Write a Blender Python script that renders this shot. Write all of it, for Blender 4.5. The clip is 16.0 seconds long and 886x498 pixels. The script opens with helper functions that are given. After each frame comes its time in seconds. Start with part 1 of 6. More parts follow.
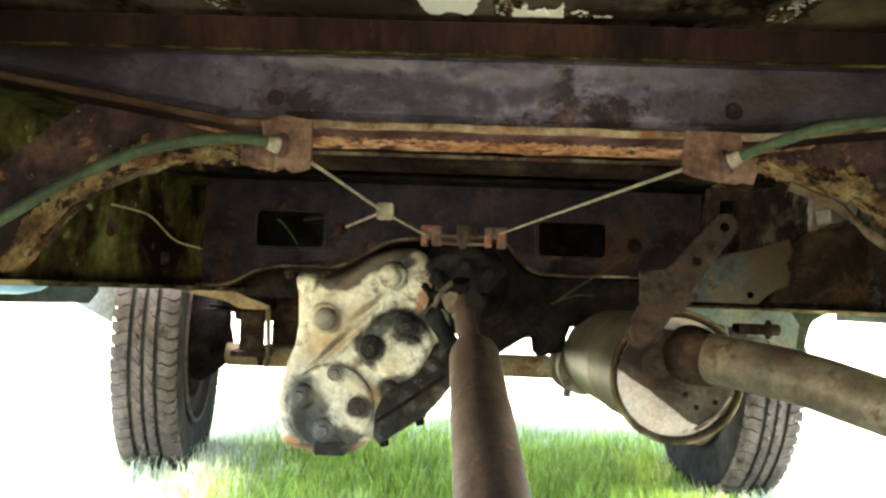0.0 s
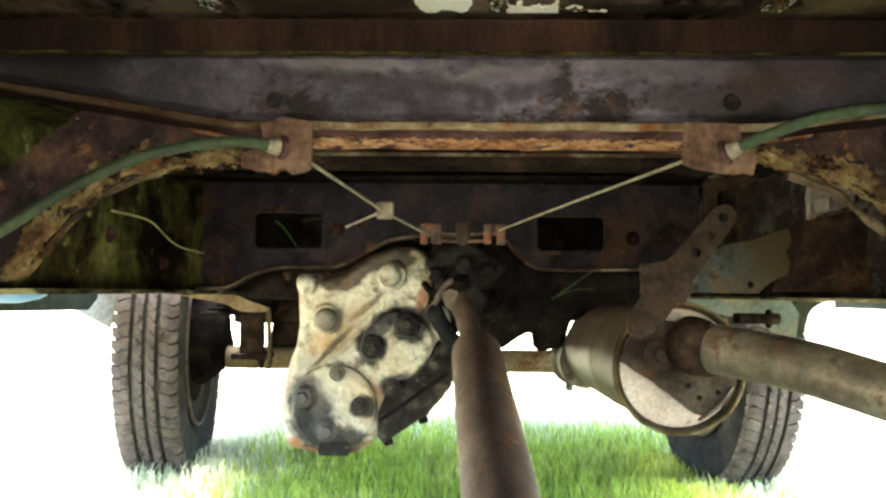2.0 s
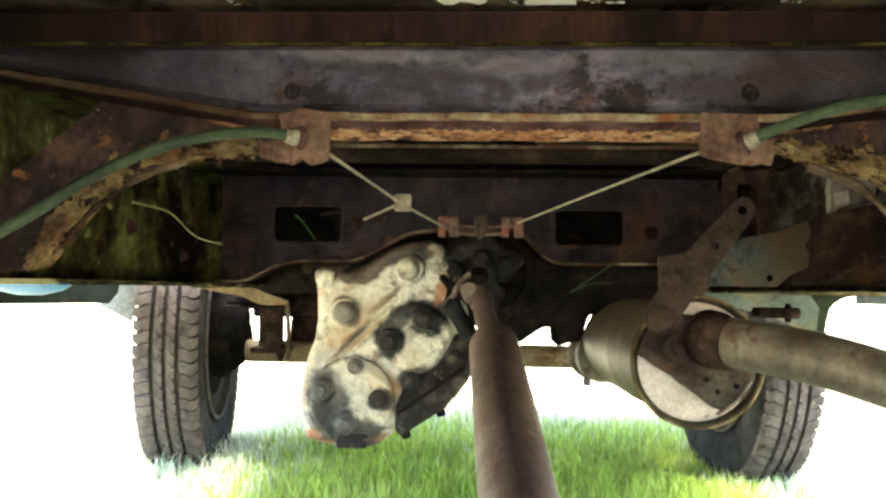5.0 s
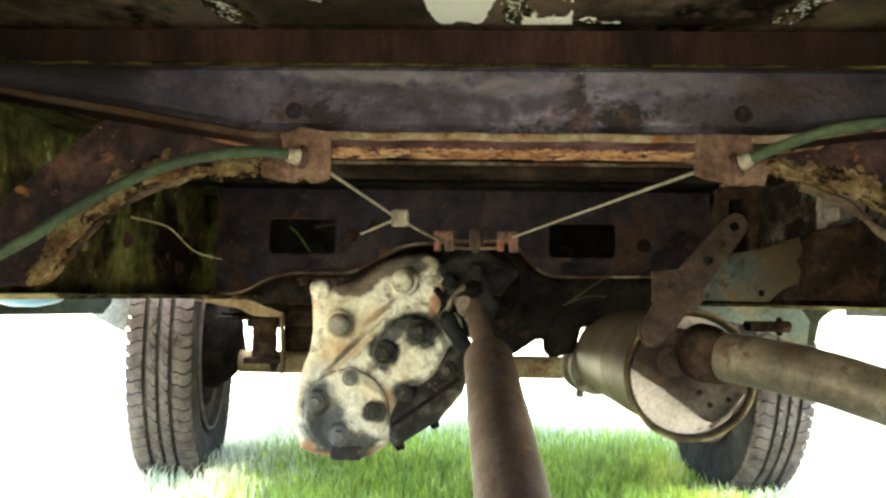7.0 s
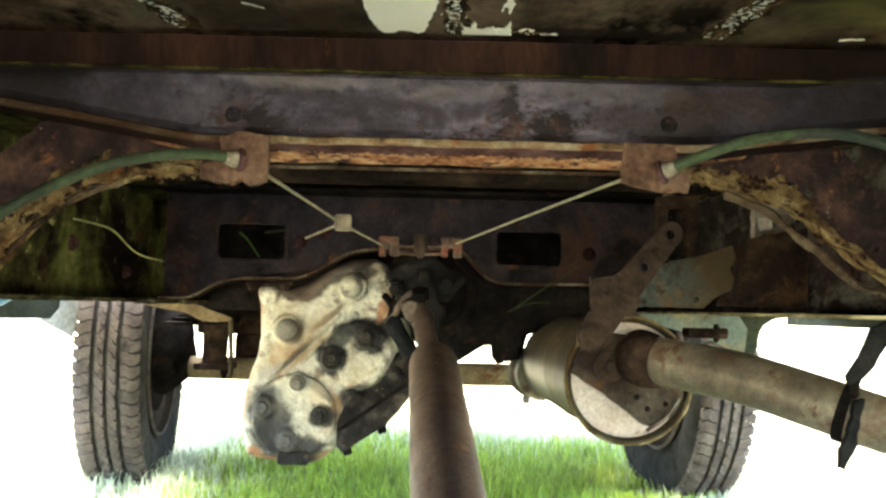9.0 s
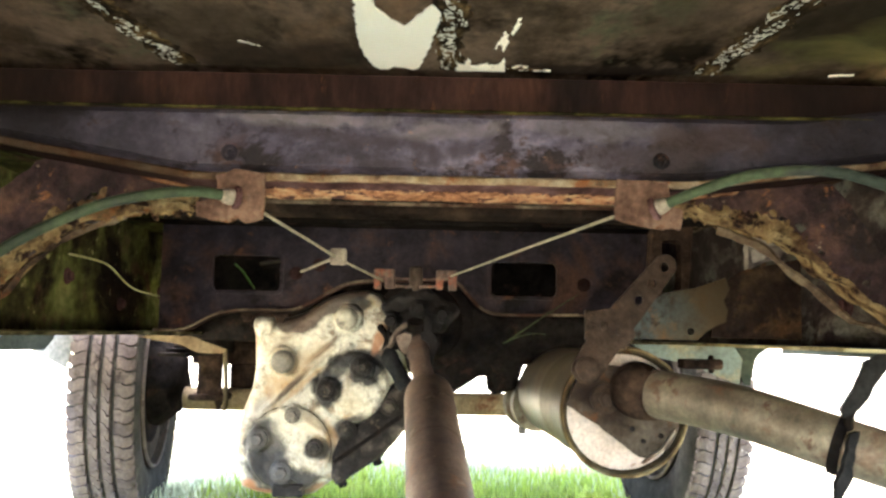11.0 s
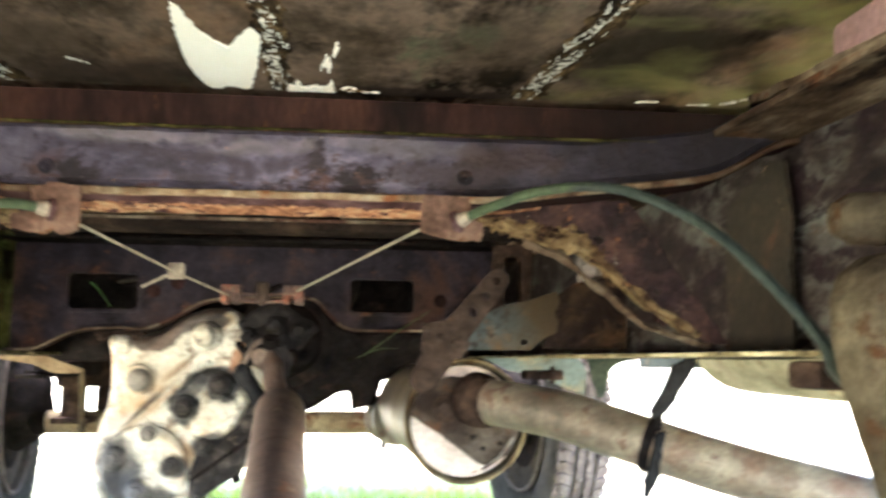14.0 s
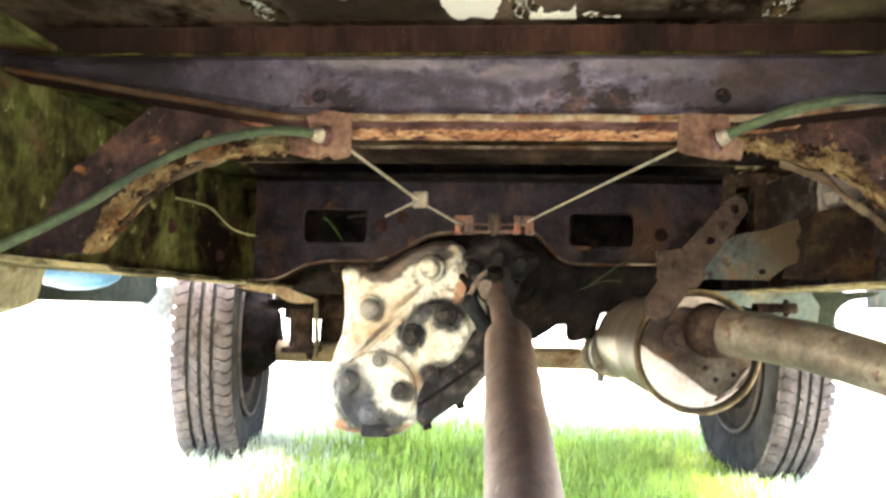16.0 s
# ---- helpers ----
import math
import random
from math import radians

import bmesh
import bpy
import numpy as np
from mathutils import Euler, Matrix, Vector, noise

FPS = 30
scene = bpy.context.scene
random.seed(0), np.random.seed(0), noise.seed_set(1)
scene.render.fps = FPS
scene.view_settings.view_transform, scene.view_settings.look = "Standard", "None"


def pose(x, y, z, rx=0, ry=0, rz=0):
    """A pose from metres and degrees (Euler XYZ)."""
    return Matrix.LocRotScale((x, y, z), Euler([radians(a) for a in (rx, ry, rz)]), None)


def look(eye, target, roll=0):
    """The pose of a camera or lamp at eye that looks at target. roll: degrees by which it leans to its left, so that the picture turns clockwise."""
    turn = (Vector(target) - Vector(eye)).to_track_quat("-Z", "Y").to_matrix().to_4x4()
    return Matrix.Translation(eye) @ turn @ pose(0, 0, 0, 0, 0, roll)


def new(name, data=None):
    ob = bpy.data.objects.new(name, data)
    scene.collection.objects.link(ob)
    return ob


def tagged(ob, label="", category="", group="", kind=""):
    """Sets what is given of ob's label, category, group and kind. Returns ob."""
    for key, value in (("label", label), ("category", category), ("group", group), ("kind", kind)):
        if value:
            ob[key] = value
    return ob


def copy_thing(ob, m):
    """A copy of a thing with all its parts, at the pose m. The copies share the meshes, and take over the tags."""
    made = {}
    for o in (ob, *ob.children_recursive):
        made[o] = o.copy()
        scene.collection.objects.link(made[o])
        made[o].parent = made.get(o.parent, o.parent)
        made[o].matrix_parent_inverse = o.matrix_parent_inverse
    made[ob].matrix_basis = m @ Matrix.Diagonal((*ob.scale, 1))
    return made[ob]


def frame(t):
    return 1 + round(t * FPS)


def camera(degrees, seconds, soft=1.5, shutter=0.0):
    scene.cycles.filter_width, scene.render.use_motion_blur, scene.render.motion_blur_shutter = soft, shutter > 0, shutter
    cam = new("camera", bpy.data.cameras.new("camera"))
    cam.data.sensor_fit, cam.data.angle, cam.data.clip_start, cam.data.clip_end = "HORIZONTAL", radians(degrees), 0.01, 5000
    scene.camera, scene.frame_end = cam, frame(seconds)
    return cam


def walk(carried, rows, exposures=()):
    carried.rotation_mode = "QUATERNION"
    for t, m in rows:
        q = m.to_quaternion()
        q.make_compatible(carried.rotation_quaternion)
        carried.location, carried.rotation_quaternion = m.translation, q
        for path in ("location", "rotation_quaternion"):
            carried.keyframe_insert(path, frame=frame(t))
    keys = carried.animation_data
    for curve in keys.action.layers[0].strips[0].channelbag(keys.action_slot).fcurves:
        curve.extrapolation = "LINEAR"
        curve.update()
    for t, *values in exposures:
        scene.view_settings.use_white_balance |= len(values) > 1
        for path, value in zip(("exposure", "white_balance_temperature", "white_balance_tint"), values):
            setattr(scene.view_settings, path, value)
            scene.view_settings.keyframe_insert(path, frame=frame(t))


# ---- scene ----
cam = camera(51.0, 16.0, soft=2.6, shutter=0.9)
PATH = [
    (0, (0.043, 0.044, 0.456), (-0.04, 2.039, 0.554), 2.2),
    (0.5, (0.04, 0.044, 0.457), (-0.033, 2.04, 0.554), 1.8),
    (1, (0.039, 0.043, 0.458), (-0.033, 2.039, 0.562), 1.3),
    (1.5, (0.039, 0.041, 0.458), (-0.045, 2.036, 0.565), 1.2),
    (2, (0.038, 0.042, 0.456), (-0.036, 2.039, 0.549), 0.7),
    (2.5, (0.039, 0.041, 0.455), (-0.04, 2.037, 0.547), 0.9),
    (3, (0.039, 0.041, 0.455), (-0.05, 2.037, 0.547), 0.9),
    (5.5, (0.04, 0.039, 0.451), (-0.076, 2.034, 0.535), 0.9),
    (6, (0.04, 0.034, 0.455), (-0.062, 2.03, 0.541), 0.8),
    (6.5, (0.034, 0.031, 0.457), (-0.061, 2.026, 0.557), 0.9),
    (7, (0.034, 0.029, 0.458), (-0.061, 2.024, 0.561), 1.0),
    (7.5, (0.032, 0.027, 0.459), (-0.063, 2.022, 0.574), 1.0),
    (8, (0.048, 0.021, 0.447), (-0.013, 2.017, 0.571), 2.3),
    (8.5, (0.054, 0.014, 0.451), (0.045, 2.01, 0.579), 1.2),
    (9, (0.054, 0.012, 0.452), (0.045, 2.008, 0.578), 1.4),
    (11.5, (0.054, 0.003, 0.46), (0.063, 1.992, 0.666), 1.0),
    (12, (0.072, -0.007, 0.451), (0.19, 1.976, 0.677), 1.1),
    (12.5, (0.095, -0.013, 0.444), (0.274, 1.966, 0.678), 1.5),
    (13, (0.107, -0.021, 0.441), (0.3, 1.955, 0.678), 3.1),
    (13.5, (0.126, -0.025, 0.432), (0.393, 1.942, 0.678), 4.2),
    (14, (0.122, -0.036, 0.446), (0.339, 1.938, 0.683), 0.5),
    (14.5, (0.093, -0.029, 0.446), (0.126, 1.966, 0.592), -0.35),
    (15, (0.073, -0.043, 0.437), (-0.054, 1.945, 0.616), 0.6),
    (15.5, (0.071, -0.047, 0.426), (-0.095, 1.939, 0.593), 1.2),
    (16, (0.065, -0.049, 0.423), (-0.116, 1.94, 0.538), 1.2),
]
walk(cam, [(t, look(eye, target, roll)) for t, eye, target, roll in PATH], exposures=[(t, stops, kelvin, tint) for t, stops, kelvin, tint in ((0, 4.99, 5830, 2), (9, 4.99, 5830, 2), (11.5, 5.58, 5680, 14), (12.5, 5.75, 5600, 14), (14, 5.74, 5450, 15), (15, 5.76, 5680, 13), (15.5, 5.74, 5720, 14), (16, 5.84, 5700, 14))])

# ---- world, sun ----
world = bpy.data.worlds.new("sky")
scene.world = world
world.use_nodes = True
wn = world.node_tree
sky = wn.nodes.new("ShaderNodeTexSky")
sky.sky_type, sky.sun_disc = "NISHITA", False
sky.sun_elevation, sky.sun_rotation = radians(74), radians(-18)
sky.air_density, sky.dust_density = 1.0, 4.0
wn.links.new(sky.outputs["Color"], wn.nodes["Background"].inputs["Color"])
wn.nodes["Background"].inputs["Strength"].default_value = 0.15
sun = new("sun", bpy.data.lights.new("sun", "SUN"))
sun.data.energy, sun.data.angle, sun.data.color = 1.5, radians(24), (1.0, 0.95, 0.86)
sun.matrix_world = look((-0.8, 2.5, 9.4), (0, 0, 0))


# ---- materials ----
GRIME = 0.74  # how far dirt dulls everything under the truck


def surface(name, stops, scale=12.0, rough=0.8, metal=0.0, bump=0.3, grain=140.0, spots=None, stretch=(1, 1, 1), islands=False, tone=1.0, mottle=1.0, clean=False):
    """A weathered surface: a colour ramp over a broad noise, darker and lighter grain, spots of a second colour, relief."""
    tone *= 1.0 if clean else GRIME
    m = bpy.data.materials.new(name)
    m.use_nodes = True
    nt = m.node_tree
    n, link = nt.nodes, nt.links.new
    bsdf = n["Principled BSDF"]
    co = n.new("ShaderNodeTexCoord")
    mp = n.new("ShaderNodeMapping")
    mp.inputs["Scale"].default_value = stretch
    link(co.outputs["Object"], mp.inputs["Vector"])

    def noise_at(s, detail, roughness=0.6, distort=0.0):
        t = n.new("ShaderNodeTexNoise")
        t.inputs["Scale"].default_value = s
        t.inputs["Detail"].default_value = detail
        t.inputs["Roughness"].default_value = roughness
        t.inputs["Distortion"].default_value = distort
        link(mp.outputs["Vector"], t.inputs["Vector"])
        return t

    broad = noise_at(scale, 7, 0.68, 0.0)
    ramp = n.new("ShaderNodeValToRGB")
    el = ramp.color_ramp.elements
    while len(el) < len(stops):
        el.new(0.5)
    for e, (p, c) in zip(el, stops):
        e.position, e.color = p, (*(tone * k for k in c), 1)
    link(broad.outputs["Fac"], ramp.inputs["Fac"])
    colour = ramp.outputs["Color"]
    for c2, s2, lo, hi in spots if isinstance(spots, list) else [spots] if spots else []:
        sp = noise_at(s2, 5, 0.7, 0.25)
        r2 = n.new("ShaderNodeMapRange")
        r2.inputs["From Min"].default_value, r2.inputs["From Max"].default_value = lo, hi
        link(sp.outputs["Fac"], r2.inputs["Value"])
        mix = n.new("ShaderNodeMix")
        mix.data_type = "RGBA"
        link(r2.outputs["Result"], mix.inputs["Factor"])
        link(colour, mix.inputs["A"])
        mix.inputs["B"].default_value = (*(tone * k for k in c2), 1)
        colour = mix.outputs["Result"]
    fine = noise_at(grain, 4, 0.7)
    r3 = n.new("ShaderNodeMapRange")
    r3.inputs["From Min"].default_value, r3.inputs["From Max"].default_value = 0.3, 0.7
    r3.inputs["To Min"].default_value, r3.inputs["To Max"].default_value = 1 - 0.28 * mottle, 1 + 0.25 * mottle
    link(fine.outputs["Fac"], r3.inputs["Value"])
    value = r3.outputs["Result"]
    if islands:
        geo = n.new("ShaderNodeNewGeometry")
        r4 = n.new("ShaderNodeMapRange")
        r4.inputs["To Min"].default_value, r4.inputs["To Max"].default_value = 0.6, 1.35
        link(geo.outputs["Random Per Island"], r4.inputs["Value"])
        mul = n.new("ShaderNodeMath")
        mul.operation = "MULTIPLY"
        link(value, mul.inputs[0])
        link(r4.outputs["Result"], mul.inputs[1])
        value = mul.outputs["Value"]
    sc = n.new("ShaderNodeVectorMath")
    sc.operation = "SCALE"
    link(colour, sc.inputs[0])
    link(value, sc.inputs["Scale"])
    link(sc.outputs["Vector"], bsdf.inputs["Base Color"])
    bsdf.inputs["Metallic"].default_value = metal
    bsdf.inputs["Specular IOR Level"].default_value = 0.0 if rough > 0.88 else 0.12 if rough > 0.65 else 0.4
    rr = n.new("ShaderNodeMapRange")
    rr.inputs["To Min"].default_value, rr.inputs["To Max"].default_value = max(rough - 0.15, 0.05), min(rough + 0.12, 1)
    link(broad.outputs["Fac"], rr.inputs["Value"])
    link(rr.outputs["Result"], bsdf.inputs["Roughness"])
    add = n.new("ShaderNodeMath")
    add.operation = "MULTIPLY_ADD"
    add.inputs[1].default_value = 3.0
    link(broad.outputs["Fac"], add.inputs[0])
    link(fine.outputs["Fac"], add.inputs[2])
    bp = n.new("ShaderNodeBump")
    bp.inputs["Strength"].default_value, bp.inputs["Distance"].default_value = bump, 0.004
    link(add.outputs["Value"], bp.inputs["Height"])
    link(bp.outputs["Normal"], bsdf.inputs["Normal"])
    return m


RUST, DARKRUST, ORANGE = (0.17, 0.075, 0.04), (0.06, 0.032, 0.024), (0.42, 0.19, 0.07)
M = {
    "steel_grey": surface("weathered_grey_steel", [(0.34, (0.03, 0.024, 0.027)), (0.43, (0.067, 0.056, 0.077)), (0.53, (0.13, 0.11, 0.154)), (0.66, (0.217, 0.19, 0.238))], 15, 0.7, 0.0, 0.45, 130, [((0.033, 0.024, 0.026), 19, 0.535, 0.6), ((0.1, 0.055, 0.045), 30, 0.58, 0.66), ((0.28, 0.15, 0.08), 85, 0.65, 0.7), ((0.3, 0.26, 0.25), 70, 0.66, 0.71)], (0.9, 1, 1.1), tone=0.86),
    "rust_red": surface("red_brown_rust", [(0.35, (0.035, 0.018, 0.018)), (0.5, (0.09, 0.045, 0.042)), (0.62, (0.14, 0.08, 0.08)), (0.72, (0.22, 0.11, 0.075))], 20, 0.9, 0, 0.4, 170, None, (1, 0.3, 1), tone=0.85),
    "rust_orange": surface("flaking_orange_rust", [(0.34, (0.09, 0.042, 0.03)), (0.44, (0.23, 0.105, 0.055)), (0.53, (0.4, 0.2, 0.105)), (0.66, (0.48, 0.32, 0.185))], 48, 0.9, 0, 0.9, 170, [((0.07, 0.035, 0.034), 55, 0.56, 0.62), ((0.55, 0.4, 0.24), 36, 0.62, 0.68)], (1, 0.6, 1)),
    "rust_plate": surface("mottled_rusty_plate", [(0.36, (0.022, 0.014, 0.013)), (0.46, (0.046, 0.026, 0.026)), (0.56, (0.082, 0.045, 0.04)), (0.68, (0.17, 0.09, 0.058))], 24, 0.85, 0, 0.7, 150, [((0.36, 0.28, 0.2), 60, 0.66, 0.7), ((0.03, 0.02, 0.018), 15, 0.52, 0.62), ((0.28, 0.12, 0.045), 38, 0.62, 0.68)], tone=0.74),
    "scale_tan": surface("scaly_tan_rust", [(0.34, (0.05, 0.028, 0.02)), (0.46, (0.18, 0.108, 0.054)), (0.56, (0.35, 0.24, 0.11)), (0.68, (0.52, 0.39, 0.2))], 38, 0.95, 0, 1.0, 120, [((0.04, 0.022, 0.018), 50, 0.53, 0.6), ((0.3, 0.12, 0.045), 16, 0.58, 0.68)], tone=0.62),
    "flange_edge": surface("dark_mossy_flange_with_worn_edge", [(0.4, (0.022, 0.019, 0.011)), (0.5, (0.09, 0.078, 0.042)), (0.6, (0.34, 0.29, 0.17))], 16, 0.9, 0, 0.4, 120, None, (1, 0.3, 1)),
    "pale_edge": surface("pale_worn_flange_edge", [(0.38, (0.06, 0.048, 0.026)), (0.49, (0.24, 0.2, 0.11)), (0.6, (0.5, 0.45, 0.28))], 20, 0.9, 0, 0.4, 120, None, (1, 0.4, 1)),
    "lip": surface("tan_orange_worn_lip", [(0.36, (0.08, 0.036, 0.02)), (0.48, (0.24, 0.125, 0.05)), (0.64, (0.4, 0.27, 0.13))], 30, 0.9, 0, 0.6, 140, ((0.06, 0.03, 0.022), 40, 0.57, 0.64), tone=0.8),
    "exhaust": surface("rust_spotted_exhaust_steel", [(0.36, (0.085, 0.066, 0.045)), (0.5, (0.18, 0.146, 0.1)), (0.58, (0.24, 0.205, 0.145)), (0.7, (0.38, 0.34, 0.25))], 13, 0.5, 0.2, 0.1, 180, [((0.11, 0.055, 0.03), 36, 0.57, 0.65), ((0.15, 0.09, 0.055), 11, 0.53, 0.66)]),
    "tyre_dark": surface("dirty_black_rubber", [(0.35, (0.03, 0.028, 0.026)), (0.65, (0.06, 0.056, 0.05))], 20, 0.97, 0, 0.2, 220, ((0.12, 0.11, 0.095), 9, 0.6, 0.75)),
    "moss_web": surface("mossy_dark_steel", [(0.36, (0.018, 0.015, 0.01)), (0.46, (0.05, 0.046, 0.02)), (0.55, (0.1, 0.105, 0.034)), (0.66, (0.2, 0.2, 0.07))], 11, 0.9, 0, 0.6, 90, [((0.1, 0.055, 0.035), 13, 0.56, 0.66), ((0.014, 0.01, 0.008), 7, 0.5, 0.62), ((0.24, 0.22, 0.1), 45, 0.62, 0.68)], (1, 0.6, 0.8), tone=0.85),
    "pale_web": surface("pale_green_grey_rusty_steel", [(0.36, (0.03, 0.02, 0.017)), (0.46, (0.1, 0.065, 0.055)), (0.53, (0.24, 0.21, 0.17)), (0.6, (0.36, 0.35, 0.3))], 17, 0.85, 0, 0.5, 110, [((0.06, 0.03, 0.034), 26, 0.51, 0.57), ((0.25, 0.13, 0.06), 18, 0.6, 0.68), ((0.02, 0.015, 0.014), 30, 0.62, 0.66)], (1, 0.6, 1.2), tone=0.252),
    "underseal": surface("mossy_underseal", [(0.34, (0.035, 0.026, 0.018)), (0.44, (0.12, 0.085, 0.058)), (0.52, (0.24, 0.17, 0.12)), (0.62, (0.32, 0.23, 0.16)), (0.72, (0.42, 0.33, 0.24))], 5.5, 0.9, 0, 0.15, 80, [((0.022, 0.016, 0.012), 6, 0.53, 0.63), ((0.34, 0.2, 0.11), 3.5, 0.52, 0.66), ((0.2, 0.2, 0.12), 7, 0.58, 0.68)], (1, 0.6, 1), tone=0.68),
    "sill": surface("brown_primer_sill", [(0.36, (0.026, 0.014, 0.012)), (0.5, (0.068, 0.033, 0.028)), (0.66, (0.12, 0.056, 0.04))], 12, 0.85, 0, 0.15, 150, [((0.02, 0.013, 0.012), 9, 0.5, 0.68), ((0.14, 0.06, 0.03), 40, 0.65, 0.7)], (1, 1, 0.3), tone=0.72),
    "black": surface("greasy_black_steel", [(0.35, (0.008, 0.007, 0.007)), (0.65, (0.028, 0.023, 0.021))], 20, 0.92, 0.0, 0.4, 120, (DARKRUST, 22, 0.58, 0.7), tone=0.85),
    "plate_dark": surface("dark_purple_brown_steel", [(0.36, (0.018, 0.014, 0.018)), (0.52, (0.048, 0.037, 0.05)), (0.66, (0.095, 0.068, 0.072))], 11, 0.7, 0.1, 0.3, 140, [((0.1, 0.05, 0.036), 6, 0.53, 0.66), ((0.014, 0.011, 0.012), 9, 0.54, 0.66), (RUST, 19, 0.6, 0.7)], tone=0.62),
    "white_paint": surface("chipped_cream_paint_on_casting", [(0.3, (0.36, 0.27, 0.17)), (0.4, (0.6, 0.52, 0.38)), (0.5, (0.73, 0.68, 0.55)), (0.7, (0.79, 0.76, 0.66))], 13, 0.5, 0, 0.6, 110, [((0.46, 0.29, 0.14), 10, 0.53, 0.66), ((0.27, 0.21, 0.15), 26, 0.57, 0.66), ((0.05, 0.04, 0.034), 60, 0.63, 0.69)], tone=0.95),
    "grease": surface("oily_black_grime", [(0.35, (0.014, 0.011, 0.01)), (0.52, (0.034, 0.029, 0.027)), (0.68, (0.12, 0.1, 0.085))], 26, 0.66, 0.0, 0.8, 110, ((0.28, 0.22, 0.15), 34, 0.64, 0.72)),
    "grime_cream": surface("grimy_cream_casting", [(0.36, (0.05, 0.045, 0.042)), (0.46, (0.2, 0.17, 0.14)), (0.54, (0.6, 0.54, 0.42)), (0.68, (0.75, 0.7, 0.57))], 20, 0.6, 0, 0.5, 110, ((0.28, 0.14, 0.06), 24, 0.6, 0.7)),
    "bolt": surface("dull_steel_bolt", [(0.35, (0.05, 0.046, 0.046)), (0.65, (0.13, 0.12, 0.115))], 60, 0.55, 0.2, 0.2, 200),
    "pale_bolt": surface("grimy_pale_bolt", [(0.35, (0.1, 0.085, 0.07)), (0.65, (0.28, 0.25, 0.21))], 30, 0.6, 0.1, 0.2, 200),
    "shaft": surface("rusty_brown_tube", [(0.34, (0.075, 0.046, 0.036)), (0.48, (0.145, 0.096, 0.074)), (0.58, (0.195, 0.138, 0.108)), (0.7, (0.3, 0.235, 0.19))], 16, 0.6, 0.15, 0.25, 200, [(DARKRUST, 13, 0.54, 0.66), ((0.2, 0.1, 0.05), 26, 0.58, 0.68), ((0.34, 0.28, 0.22), 46, 0.63, 0.69)], (1, 0.6, 1)),
    "muffler": surface("dull_aluminised_steel", [(0.35, (0.075, 0.055, 0.038)), (0.52, (0.17, 0.135, 0.095)), (0.66, (0.3, 0.26, 0.2))], 10, 0.5, 0.25, 0.12, 180, [((0.1, 0.055, 0.033), 12, 0.53, 0.66), ((0.12, 0.06, 0.035), 40, 0.6, 0.67)]),
    "muffler_end": surface("pale_scorched_end_plate", [(0.3, (0.36, 0.28, 0.22)), (0.5, (0.55, 0.46, 0.39)), (0.7, (0.66, 0.58, 0.52))], 16, 0.6, 0, 0.12, 220, ((0.26, 0.15, 0.09), 40, 0.62, 0.7), clean=True),
    "sooty_bar": surface("sooty_brown_bar", [(0.36, (0.008, 0.006, 0.006)), (0.52, (0.024, 0.017, 0.014)), (0.68, (0.06, 0.04, 0.028))], 22, 0.9, 0, 0.4, 150, None, (1, 0.4, 1), tone=0.75),
    "brown_bar": surface("dark_brown_rusty_bar", [(0.36, (0.014, 0.01, 0.009)), (0.52, (0.05, 0.033, 0.026)), (0.68, (0.12, 0.078, 0.055))], 22, 0.9, 0, 0.4, 150, None, (1, 0.4, 1), tone=0.75),
    "tar": surface("brown_torn_underseal", [(0.36, (0.014, 0.011, 0.009)), (0.5, (0.05, 0.034, 0.02)), (0.62, (0.2, 0.13, 0.06)), (0.7, (0.36, 0.28, 0.16))], 60, 0.9, 0, 0.4, 160, None, (1, 0.4, 1)),
    "olive_plate": surface("smooth_dark_olive_plate", [(0.35, (0.018, 0.014, 0.009)), (0.55, (0.036, 0.028, 0.018)), (0.7, (0.065, 0.046, 0.03))], 8, 0.85, 0, 0.15, 120, [((0.1, 0.045, 0.025), 16, 0.58, 0.7), ((0.2, 0.14, 0.08), 40, 0.64, 0.7)], tone=0.9),
    "worn_edge": surface("thin_worn_steel_edge", [(0.36, (0.04, 0.026, 0.02)), (0.5, (0.1, 0.075, 0.055)), (0.64, (0.22, 0.18, 0.13))], 24, 0.9, 0, 0.3, 150, (DARKRUST, 14, 0.5, 0.6)),
    "baked_oil": surface("brown_baked_oil", [(0.35, (0.02, 0.014, 0.01)), (0.55, (0.06, 0.038, 0.025)), (0.7, (0.2, 0.13, 0.08))], 30, 0.7, 0, 0.7, 120),
    "lip_tan": surface("pale_tan_worn_lip", [(0.36, (0.1, 0.055, 0.035)), (0.47, (0.3, 0.2, 0.115)), (0.62, (0.46, 0.37, 0.25))], 30, 0.9, 0, 0.6, 140, ((0.3, 0.12, 0.05), 24, 0.57, 0.64), tone=0.72),
    "pink_rust": surface("pinkish_brown_rusty_plate", [(0.36, (0.08, 0.045, 0.033)), (0.5, (0.2, 0.115, 0.08)), (0.65, (0.3, 0.2, 0.145))], 30, 0.9, 0, 0.5, 150, [((0.22, 0.09, 0.035), 30, 0.56, 0.64), ((0.05, 0.03, 0.026), 24, 0.6, 0.66), ((0.4, 0.33, 0.24), 44, 0.64, 0.69)], tone=0.68),
    "ledge": surface("tan_streaked_rusty_ledge", [(0.36, (0.03, 0.02, 0.015)), (0.46, (0.1, 0.066, 0.043)), (0.55, (0.21, 0.155, 0.1)), (0.66, (0.42, 0.36, 0.26))], 14, 0.9, 0, 0.4, 130, [((0.17, 0.07, 0.03), 16, 0.56, 0.65), ((0.025, 0.017, 0.014), 9, 0.54, 0.62)], (1, 0.45, 1), tone=0.62),
